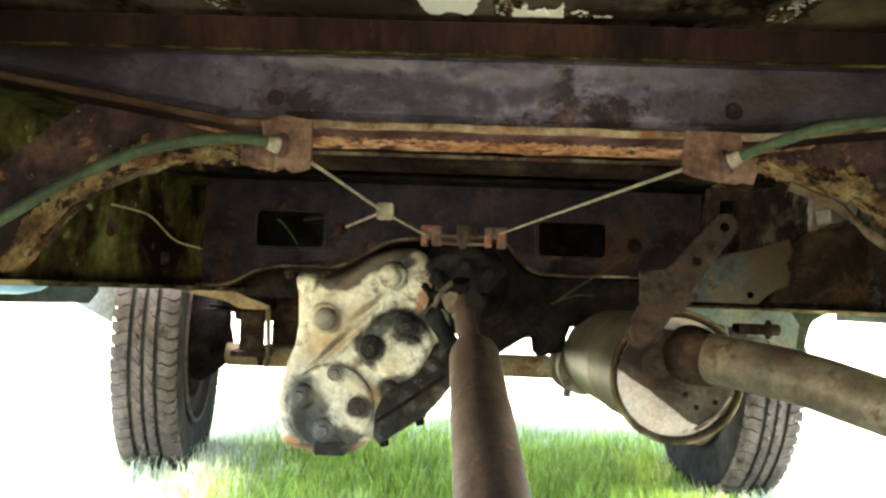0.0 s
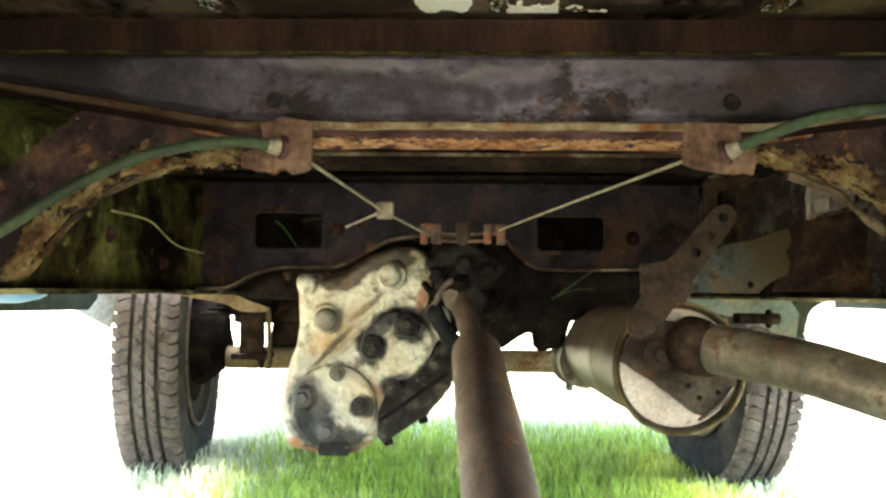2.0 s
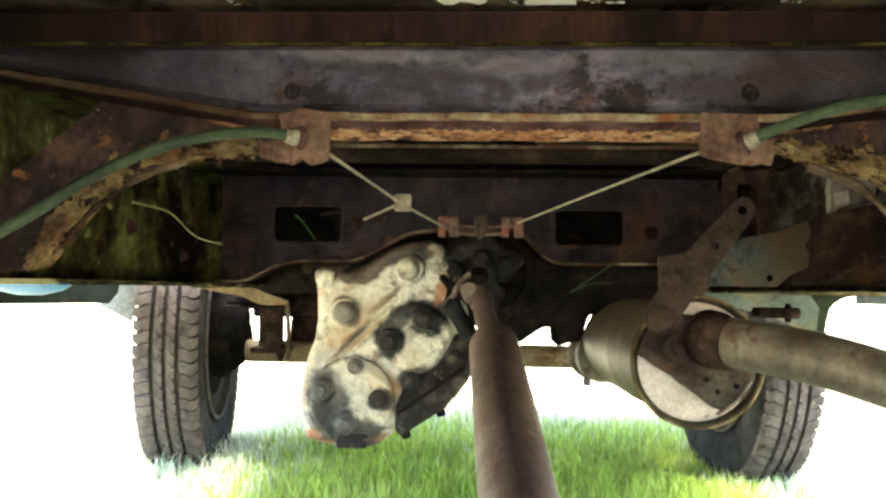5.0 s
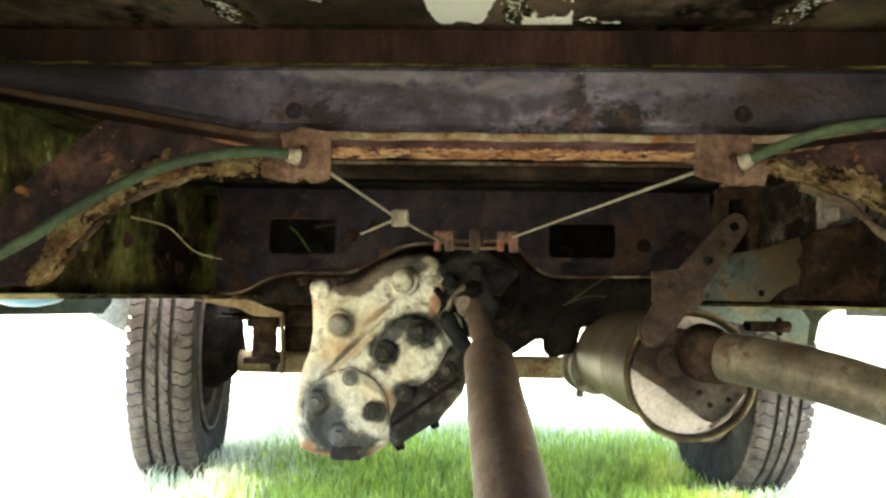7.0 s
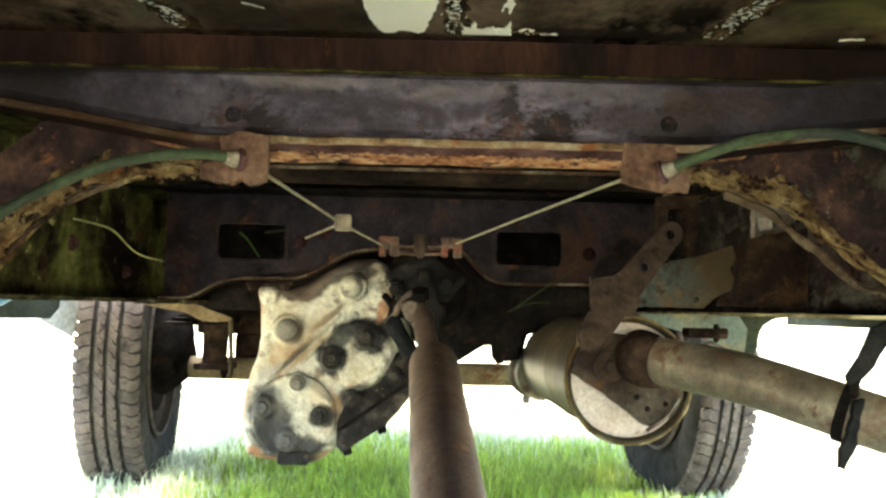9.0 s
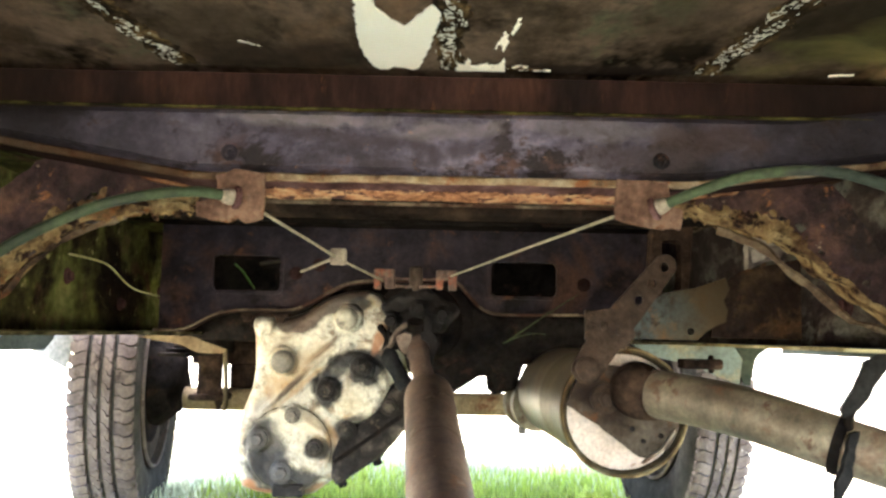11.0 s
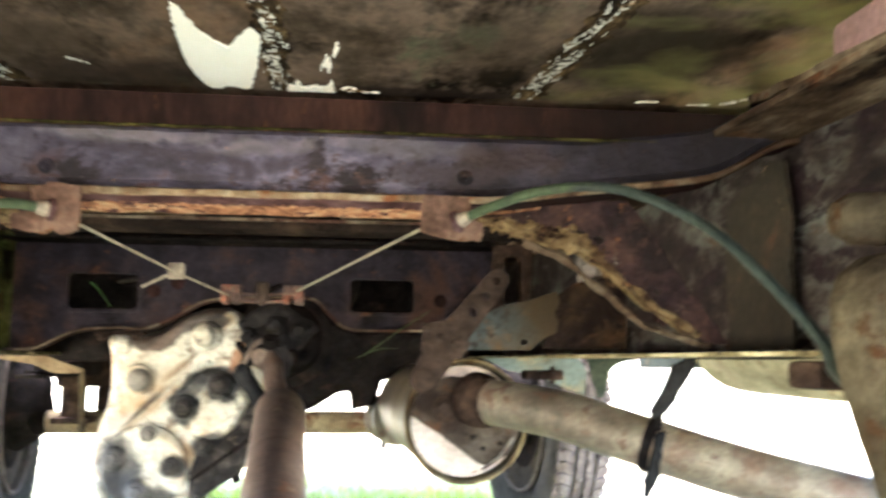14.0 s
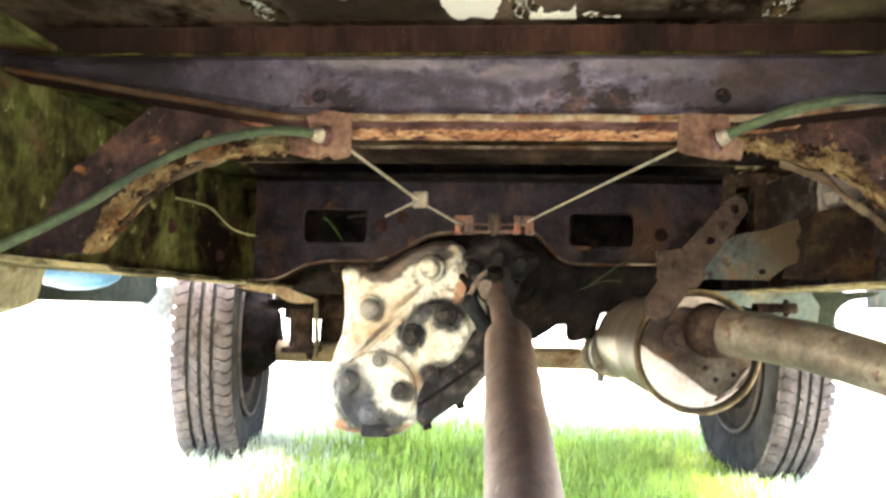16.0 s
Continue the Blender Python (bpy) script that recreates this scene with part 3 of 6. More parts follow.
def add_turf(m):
    """Straw-coloured turf under the truck, lightened to bounce light up, thinning out to dry pale ground."""
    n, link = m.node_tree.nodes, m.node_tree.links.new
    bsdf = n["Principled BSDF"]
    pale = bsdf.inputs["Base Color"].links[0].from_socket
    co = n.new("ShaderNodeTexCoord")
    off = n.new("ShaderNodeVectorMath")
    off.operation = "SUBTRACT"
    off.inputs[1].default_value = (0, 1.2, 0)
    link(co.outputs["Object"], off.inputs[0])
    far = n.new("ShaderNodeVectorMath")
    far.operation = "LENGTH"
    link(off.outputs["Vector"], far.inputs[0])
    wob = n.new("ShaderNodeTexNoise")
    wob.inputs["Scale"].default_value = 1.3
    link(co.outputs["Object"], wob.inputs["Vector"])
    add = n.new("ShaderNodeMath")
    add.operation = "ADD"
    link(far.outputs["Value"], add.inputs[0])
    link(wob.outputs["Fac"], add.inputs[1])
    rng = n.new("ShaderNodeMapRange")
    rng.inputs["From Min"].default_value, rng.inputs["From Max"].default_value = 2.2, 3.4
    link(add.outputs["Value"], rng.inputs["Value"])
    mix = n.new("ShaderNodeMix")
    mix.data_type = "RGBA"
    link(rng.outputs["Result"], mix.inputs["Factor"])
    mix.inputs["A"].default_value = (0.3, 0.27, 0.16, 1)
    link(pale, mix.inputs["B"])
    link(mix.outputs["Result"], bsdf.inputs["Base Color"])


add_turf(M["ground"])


# ---- building helpers ----
def thing(name, at, label, category, group="", kind=""):
    ob = new(name)
    ob.location = at
    ob.empty_display_size = 0.05
    return tagged(ob, label, category, group, kind)


def root_of(ob):
    while ob.parent:
        ob = ob.parent
    return ob


def part(name, bm, material, parent, label="", smooth=True, local=False):
    """Links a bmesh, given in world places (or the thing's own), as one mesh under a thing or a part."""
    me = bpy.data.meshes.new(name)
    if not local:
        bmesh.ops.translate(bm, verts=bm.verts, vec=-root_of(parent).location)
    bmesh.ops.recalc_face_normals(bm, faces=bm.faces)
    bm.to_mesh(me)
    bm.free()
    me.materials.append(material)
    if smooth:
        me.shade_smooth()
        me.set_sharp_from_angle(angle=radians(38))
    ob = new(name, me)
    ob.parent = parent
    return tagged(ob, label)


def single(name, bm, material, at, label, category, kind="", smooth=True):
    """A thing that is one mesh."""
    me = bpy.data.meshes.new(name)
    bmesh.ops.translate(bm, verts=bm.verts, vec=-Vector(at))
    bmesh.ops.recalc_face_normals(bm, faces=bm.faces)
    bm.to_mesh(me)
    bm.free()
    me.materials.append(material)
    if smooth:
        me.shade_smooth()
        me.set_sharp_from_angle(angle=radians(38))
    ob = new(name, me)
    ob.location = at
    return tagged(ob, label, category, "", kind)


def basis(direction):
    d = Vector(direction).normalized()
    a = d.cross(Vector((0, 0, 1)))
    if a.length < 0.05:
        a = d.cross(Vector((1, 0, 0)))
    a.normalize()
    return d, a, d.cross(a).normalized()


def box(bm, lo, hi, bevel=0.0, m=None):
    made = bmesh.ops.create_cube(bm, size=1)["verts"]
    lo, hi = Vector(lo), Vector(hi)
    for v in made:
        v.co = Vector(((lo.x + hi.x) / 2 + v.co.x * (hi.x - lo.x), (lo.y + hi.y) / 2 + v.co.y * (hi.y - lo.y), (lo.z + hi.z) / 2 + v.co.z * (hi.z - lo.z)))
    if bevel:
        edges = list({e for v in made for e in v.link_edges})
        made = [v for f in bmesh.ops.bevel(bm, geom=edges, offset=bevel, segments=2, affect="EDGES", profile=0.6)["faces"] for v in f.verts] + [v for v in made if v.is_valid]
    if m:
        for v in set(made):
            v.co = m @ v.co
    return made


def smooth_path(points, steps=8):
    """Catmull-Rom through the points."""
    p = [Vector(q) for q in points]
    p = [2 * p[0] - p[1]] + p + [2 * p[-1] - p[-2]]
    out = []
    for i in range(1, len(p) - 2):
        for k in range(steps):
            t = k / steps
            out.append(0.5 * (2 * p[i] + (p[i + 1] - p[i - 1]) * t + (2 * p[i - 1] - 5 * p[i] + 4 * p[i + 1] - p[i + 2]) * t * t + (3 * p[i] - p[i - 1] - 3 * p[i + 1] + p[i + 2]) * t**3))
    return out + [p[-2]]


def tube(bm, path, radius, seg=14, caps=True):
    """A round bar along a list of places; radius: one, or one a place."""
    path = [Vector(p) for p in path]
    radii = radius if isinstance(radius, (list, tuple)) else [radius] * len(path)
    rings, side = [], None
    for i, (p, r) in enumerate(zip(path, radii)):
        d = (path[min(i + 1, len(path) - 1)] - path[max(i - 1, 0)]).normalized()
        if side is None:
            side = basis(d)[1]
        side = (side - d * side.dot(d)).normalized()
        up = d.cross(side)
        rings.append([bm.verts.new(p + r * (math.cos(a) * side + math.sin(a) * up)) for a in (2 * math.pi * k / seg for k in range(seg))])
    for a, b in zip(rings, rings[1:]):
        for k in range(seg):
            bm.faces.new((a[k], a[(k + 1) % seg], b[(k + 1) % seg], b[k]))
    if caps:
        bm.faces.new(rings[0])
        bm.faces.new(rings[-1][::-1])


def lathe(bm, profile, at, direction, seg=32, caps=True):
    """Turns (along, radius) pairs round an axis."""
    d, a, b = basis(direction)
    at = Vector(at)
    rings = []
    for s, r in profile:
        rings.append([bm.verts.new(at + d * s + r * (math.cos(t) * a + math.sin(t) * b)) for t in (2 * math.pi * k / seg for k in range(seg))])
    for p, q in zip(rings, rings[1:]):
        for k in range(seg):
            bm.faces.new((p[k], p[(k + 1) % seg], q[(k + 1) % seg], q[k]))
    if caps:
        bm.faces.new(rings[0])
        bm.faces.new(rings[-1][::-1])


def bolt(bm, at, direction, r=0.009, h=0.008, washer=True):
    d = Vector(direction).normalized()
    at = Vector(at)
    if washer:
        lathe(bm, [(-0.002, r * 1.45), (0.0015, r * 1.45), (0.0022, r * 1.3)], at, d, 16)
    lathe(bm, [(0, r), (h * 0.8, r), (h, r * 0.8)], at, d, 6)


def slab(bm, loops, origin, u, v, thick):
    """A plate: flat loops (the first the outline, the others holes) in the plane of u and v, with thickness."""
    o, u, v = Vector(origin), Vector(u).normalized(), Vector(v).normalized()
    n = u.cross(v).normalized() * (thick / 2)
    flat = [[Vector((a, b, 0)) for a, b in loop] for loop in loops]
    count = [p for loop in flat for p in loop]
    tris = mathutils_tess(flat)
    front = [bm.verts.new(o + u * p.x + v * p.y + n) for p in count]
    back = [bm.verts.new(o + u * p.x + v * p.y - n) for p in count]
    for a, b, c in tris:
        bm.faces.new((front[a], front[b], front[c]))
        bm.faces.new((back[c], back[b], back[a]))
    k = 0
    for loop in flat:
        m = len(loop)
        for i in range(m):
            j = (i + 1) % m
            bm.faces.new((front[k + i], back[k + i], back[k + j], front[k + j]))
        k += m


def mathutils_tess(loops):
    import mathutils
    return mathutils.geometry.tessellate_polygon(loops)


def ring(cx, cy, r, seg=14):
    return [(cx + r * math.cos(2 * math.pi * k / seg), cy + r * math.sin(2 * math.pi * k / seg)) for k in range(seg)]


def round_rect(x0, y0, x1, y1, r=0.01, seg=4):
    out = []
    for cx, cy, a0 in ((x1 - r, y1 - r, 0), (x0 + r, y1 - r, 90), (x0 + r, y0 + r, 180), (x1 - r, y0 + r, 270)):
        out += [(cx + r * math.cos(radians(a0 + 90 * k / seg)), cy + r * math.sin(radians(a0 + 90 * k / seg))) for k in range(seg + 1)]
    return out


def ragged(loop, amount, step, seed):
    """The outline with its edges broken up by rust."""
    rnd = random.Random(seed)
    out = []
    for (ax, ay), (bx, by) in zip(loop, loop[1:] + loop[:1]):
        n = max(1, int(math.hypot(bx - ax, by - ay) / step))
        for k in range(n):
            t = k / n
            out.append((ax + (bx - ax) * t + rnd.uniform(-amount, amount) * (k > 0), ay + (by - ay) * t + rnd.uniform(-amount, amount) * (k > 0)))
    return out


def roughen(bm, amount, scale, seed=0):
    for v in bm.verts:
        v.co += noise.noise_vector(v.co * scale + Vector((seed, seed * 2.3, 0))) * amount


def ribbon(bm, line, across, thick):
    """A bent strip: a line of places, swept across by a vector, with thickness."""
    across = Vector(across)
    pts = [Vector(p) for p in line]
    top, low = [], []
    for i, p in enumerate(pts):
        d = (pts[min(i + 1, len(pts) - 1)] - pts[max(i - 1, 0)]).normalized()
        n = d.cross(across).normalized() * thick / 2
        top.append((bm.verts.new(p + n), bm.verts.new(p + across + n)))
        low.append((bm.verts.new(p - n), bm.verts.new(p + across - n)))
    for i in range(len(pts) - 1):
        (a, b), (c, d) = top[i], top[i + 1]
        (e, f), (g, h) = low[i], low[i + 1]
        for q in ((a, b, d, c), (g, h, f, e), (a, c, g, e), (d, b, f, h)):
            bm.faces.new(q)
    for t, l in ((top[0], low[0]), (top[-1], low[-1])):
        bm.faces.new((t[0], t[1], l[1], l[0]))


def inside(poly, x, y):
    hit = False
    for (ax, ay), (bx, by) in zip(poly, poly[1:] + poly[:1]):
        if (ay > y) != (by > y) and x < (bx - ax) * (y - ay) / (by - ay) + ax:
            hit = not hit
    return hit


def nearest(poly, x, y):
    best = None
    for (ax, ay), (bx, by) in zip(poly, poly[1:] + poly[:1]):
        dx, dy = bx - ax, by - ay
        t = max(0, min(1, ((x - ax) * dx + (y - ay) * dy) / (dx * dx + dy * dy + 1e-12)))
        px, py = ax + dx * t, ay + dy * t
        d = math.hypot(px - x, py - y)
        if best is None or d < best[0]:
            best = (d, px, py)
    return best


def step(a, b, x):
    t = max(0.0, min(1.0, (x - a) / (b - a)))
    return t * t * (3 - 2 * t)


def casting(bm, poly, y0, depth, bosses, cell=0.005, edge=0.012, lumps=0.0035, seed=0, crisp=0.13):
    """A cast block whose face, turned to -y, follows an outline in x and z and carries round bosses (x, z, radius, height)."""
    xs, zs = [p[0] for p in poly], [p[1] for p in poly]
    nx, nz = int((max(xs) - min(xs)) / cell) + 2, int((max(zs) - min(zs)) / cell) + 2
    verts, cells = {}, []
    for i in range(nx):
        for k in range(nz):
            cx, cz = min(xs) + (i + 0.5) * cell, min(zs) + (k + 0.5) * cell
            if inside(poly, cx, cz):
                cells.append((i, k))
    filled = set(cells)

    def vert(i, k):
        if (i, k) not in verts:
            x, z = min(xs) + i * cell, min(zs) + k * cell
            around = [(i - 1, k - 1), (i, k - 1), (i - 1, k), (i, k)]
            rim = not all(c in filled for c in around)
            d, px, pz = nearest(poly, x, z)
            if rim:
                x, z, d = px, pz, 0.0
            h = -edge * (1 - math.sqrt(max(0, 1 - (1 - min(d / edge, 1)) ** 2)))
            for bx, bz, r, hh in bosses:
                h += hh * (1 - step(r * (1 - crisp), r * (1 + crisp * 0.9), math.hypot(x - bx, z - bz)))
            h += lumps * noise.noise(Vector((x * 28 + seed, z * 28, 0))) + lumps * 0.4 * noise.noise(Vector((x * 90, z * 90, seed)))
            verts[i, k] = bm.verts.new((x, y0 - h, z))
        return verts[i, k]

    for i, k in cells:
        bm.faces.new((vert(i, k), vert(i + 1, k), vert(i + 1, k + 1), vert(i, k + 1)))
    open_edges = [e for e in bm.edges if e.is_boundary]
    made = bmesh.ops.extrude_edge_only(bm, edges=open_edges)["geom"]
    for v in made:
        if isinstance(v, bmesh.types.BMVert):
            v.co.y = y0 + depth


def torn_paint(bm, line, width, z, cover, grain, seed, cell=0.0013, drop=0.0016):
    """Torn paint left along a line on the underside of the floor: ragged islands, long in the line's direction."""
    pts = [Vector((x, y, 0)) for x, y in line]
    verts, faces = {}, []

    def place(i, k):
        if (i, k) not in verts:
            d = i * cell * 1.6
            for a, b in zip(pts, pts[1:]):
                if d <= (b - a).length or b is pts[-1]:
                    break
                d -= (b - a).length
            along = (b - a).normalized()
            p = a + along * d + Vector((along.y, -along.x, 0)) * (k * cell)
            p += noise.noise_vector(p * 900 + Vector((seed, 0, 0))) * cell * 0.45
            verts[i, k] = bm.verts.new((p.x, p.y, z - drop * (0.6 + 0.4 * noise.noise(p * 200))))
        return verts[i, k]

    length = sum((b - a).length for a, b in zip(pts, pts[1:]))
    half = int(width * 1.5 / cell)
    for i in range(int(length / cell / 1.6)):
        for k in range(-half, half + 1):
            u, v = i * cell * 1.6, k * cell
            ends = min(1.0, 6 * min(i, int(length / cell / 1.6) - i) * cell / length + 0.4)
            n = noise.noise(Vector((u * grain, v * 190, seed * 3.7))) + 0.5 * noise.noise(Vector((u * grain * 2.6, v * 420, seed * 5.1))) + 0.4 * noise.noise(Vector((u * 16, v * 30, seed)))
            if n > cover + 0.9 * (abs(v) / width) ** 2 + 0.5 * (1 - ends):
                faces.append((i, k))
    for i, k in faces:
        bm.faces.new((place(i, k), place(i + 1, k), place(i + 1, k + 1), place(i, k + 1)))
    made = bmesh.ops.extrude_edge_only(bm, edges=[e for e in bm.edges if e.is_boundary])["geom"]
    for v in made:
        if isinstance(v, bmesh.types.BMVert):
            v.co.z = z + 0.001


# ---- ground ----
bm = bmesh.new()
bmesh.ops.create_grid(bm, x_segments=60, y_segments=60, size=300)
for v in bm.verts:
    near = max(0.0, 1 - v.co.length / 40)
    v.co.z = 0.25 * (1 - near) * noise.noise(v.co * 0.02) * (v.co.length > 20)
single("ground", bm, M["ground"], (0, 0, 0), "bright sunlit lawn round the parked truck", "lawn", "structure")


def lawn():
    rng = np.random.default_rng(4)
    n = 60000
    x, y = rng.uniform(-1.5, 1.6, n), 1.35 + 2.5 * rng.random(n) ** 0.85
    keep = rng.random(n) > np.clip((np.where(x < 0, -x - 0.12, x) - 0.85) / 0.3, 0, 1) + np.clip((y - 2.9) / 0.7, 0, 1)
    x, y = x[keep], y[keep]
    n = len(x)
    h = rng.uniform(0.03, 0.075, n) * (0.8 + 0.35 * np.sin(x * 7 + 1) * np.sin(y * 6))
    a, lean, w = rng.uniform(0, 2 * np.pi, n), rng.uniform(0.1, 0.75, n), rng.uniform(0.0016, 0.0034, n)
    dx, dy = np.cos(a), np.sin(a)
    b = np.stack([x, y, np.zeros(n)], 1)
    out, side = np.stack([dx, dy, 0 * x], 1), np.stack([-dy, dx, 0 * x], 1)
    up = np.array([0, 0, 1.0])
    hh, ll, ww = h[:, None], (h * lean)[:, None], w[:, None]
    mid, tip = b + up * hh * 0.6 + out * ll * 0.35, b + up * hh + out * ll
    v = np.stack([b - side * ww, b + side * ww, mid + side * ww * 0.75, mid - side * ww * 0.75, tip], 1)
    # dry picks the open-air blades, which get the colour painted as sunlit.
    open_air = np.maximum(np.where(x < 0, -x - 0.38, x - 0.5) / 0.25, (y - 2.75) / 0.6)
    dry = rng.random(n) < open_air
    for name, pick, mat, label in (("grass", ~dry, M["grass"], "short green mown grass growing under the truck"), ("lit_grass", dry, M["lit_grass"], "short grass beside the truck, painted pale as if sunlit")):
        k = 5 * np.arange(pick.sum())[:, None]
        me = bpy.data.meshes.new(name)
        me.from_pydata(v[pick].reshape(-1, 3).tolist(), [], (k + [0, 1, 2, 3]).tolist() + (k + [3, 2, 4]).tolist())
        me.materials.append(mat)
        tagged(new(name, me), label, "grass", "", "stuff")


lawn()

# ---- truck body over the frame ----
FLOOR_Z, SILL_Y, REAR = 0.722, 0.912, -0.8
bm = bmesh.new()
bmesh.ops.create_grid(bm, x_segments=110, y_segments=260, size=1)
for v in bm.verts:
    v.co.x, v.co.y = v.co.x * 0.86, REAR + (2.0 - REAR) * (0.5 + 0.5 * v.co.y)
    dip = abs(0.008 * noise.noise(v.co * 3.0) + 0.003 * noise.noise(v.co * 11))
    rib = 0.007 * max(0, math.cos((v.co.x - 0.32) * 24)) ** 8
    v.co.z = FLOOR_Z + 0.15 * dip + 0.25 * rib * step(0.93, 0.8, v.co.y)
bmesh.ops.solidify(bm, geom=bm.faces[:], thickness=-0.006)
floor_pan = single("floor_pan", bm, M["underseal"], (0, 0, FLOOR_Z), "sooty brown and mossy underside of the truck floor", "floor pan", "structure")

white_outline = [(-0.0105, 0.69), (-0.005, 0.735), (0.0062, 0.766), (0.0174, 0.782), (0.0257, 0.764), (0.035, 0.742), (0.0434, 0.73), (0.0481, 0.745), (0.0425, 0.8), (0.0345, 0.86), (0.0262, 0.905), (0.0202, 0.9105), (0.0118, 0.903), (0.0025, 0.901), (-0.004, 0.9105), (-0.013, 0.9105), (-0.0215, 0.885), (-0.0262, 0.83), (-0.0245, 0.77), (-0.0198, 0.71), (-0.0161, 0.68)]
bm = bmesh.new()
slab(bm, [ragged(white_outline, 0.0016, 0.006, 3)], (0, 0, FLOOR_Z), (1, 0, 0), (0, 1, 0), 0.003)
part("paint_patch", bm, M["flake"], floor_pan, "bare cream-white paint where underseal has peeled", smooth=False)
bm = bmesh.new()
small_outline = [(0.0635, 0.9105), (0.0645, 0.885), (0.0715, 0.892), (0.075, 0.872), (0.0785, 0.897), (0.086, 0.9), (0.0935, 0.886), (0.0985, 0.902), (0.105, 0.893), (0.1085, 0.87), (0.1105, 0.9), (0.112, 0.9105)]
slab(bm, [ragged(small_outline, 0.0012, 0.003, 5)], (0, 0, FLOOR_Z), (1, 0, 0), (0, 1, 0), 0.003)
part("paint_patch", bm, M["flake"], floor_pan, "jagged white paint scrap beside the sill", smooth=False)
for seed, (line, width, cover, grain, mat) in enumerate((
    ([(0.055, 0.62), (0.057, 0.76), (0.054, 0.83), (0.057, 0.909)], 0.013, -0.22, 30, "flake_grey"),
    ([(0.112, 0.755), (0.105, 0.8), (0.098, 0.895)], 0.009, 0.0, 26, "flake"),
    ([(0.066, 0.898), (0.1, 0.9), (0.136, 0.905)], 0.014, -0.02, 75, "flake"),
    ([(0.14, 0.9085), (0.157, 0.909)], 0.004, -0.3, 60, "flake"),
    ([(0.31, 0.909), (0.318, 0.82), (0.328, 0.72), (0.336, 0.6)], 0.016, -0.1, 26, "flake_grey"),
    ([(-0.205, 0.909), (-0.217, 0.85), (-0.228, 0.78), (-0.24, 0.66)], 0.014, -0.06, 28, "flake_grey"),
    ([(0.432, 0.906), (0.455, 0.9)], 0.005, -0.1, 60, "flake"),
    ([(0.49, 0.906), (0.53, 0.9), (0.575, 0.85), (0.59, 0.78)], 0.007, -0.05, 60, "flake_grey"),
    ([(-0.14, 0.83), (-0.11, 0.855)], 0.004, 0.1, 60, "flake_grey"),
)):
    bm = bmesh.new()
    torn_paint(bm, line, width, FLOOR_Z + 0.0002, cover, grain, seed)
    if width > 0.011:
        tar = bmesh.new()
        edge = [(x - width * 0.8, y) for x, y in line] + [(x + width * 1.1, y) for x, y in line[::-1]]
        slab(tar, [ragged(edge, 0.005, 0.008, seed + 20)], (0, 0, FLOOR_Z), (1, 0, 0), (0, 1, 0), 0.0015)
        part("torn_underseal", tar, M["tar"], floor_pan, "torn black underseal with brown edges", smooth=False)
    part("paint_flakes", bm, M[mat], floor_pan, "torn white paint flakes", smooth=False)

bm = bmesh.new()
box(bm, (-0.8, SILL_Y, 0.655), (0.8, SILL_Y + 0.05, 0.716), 0.004)
for v in bm.verts:
    v.co.z += 0.0015 * noise.noise(v.co * 9)
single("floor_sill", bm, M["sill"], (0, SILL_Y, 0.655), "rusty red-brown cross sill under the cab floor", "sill")


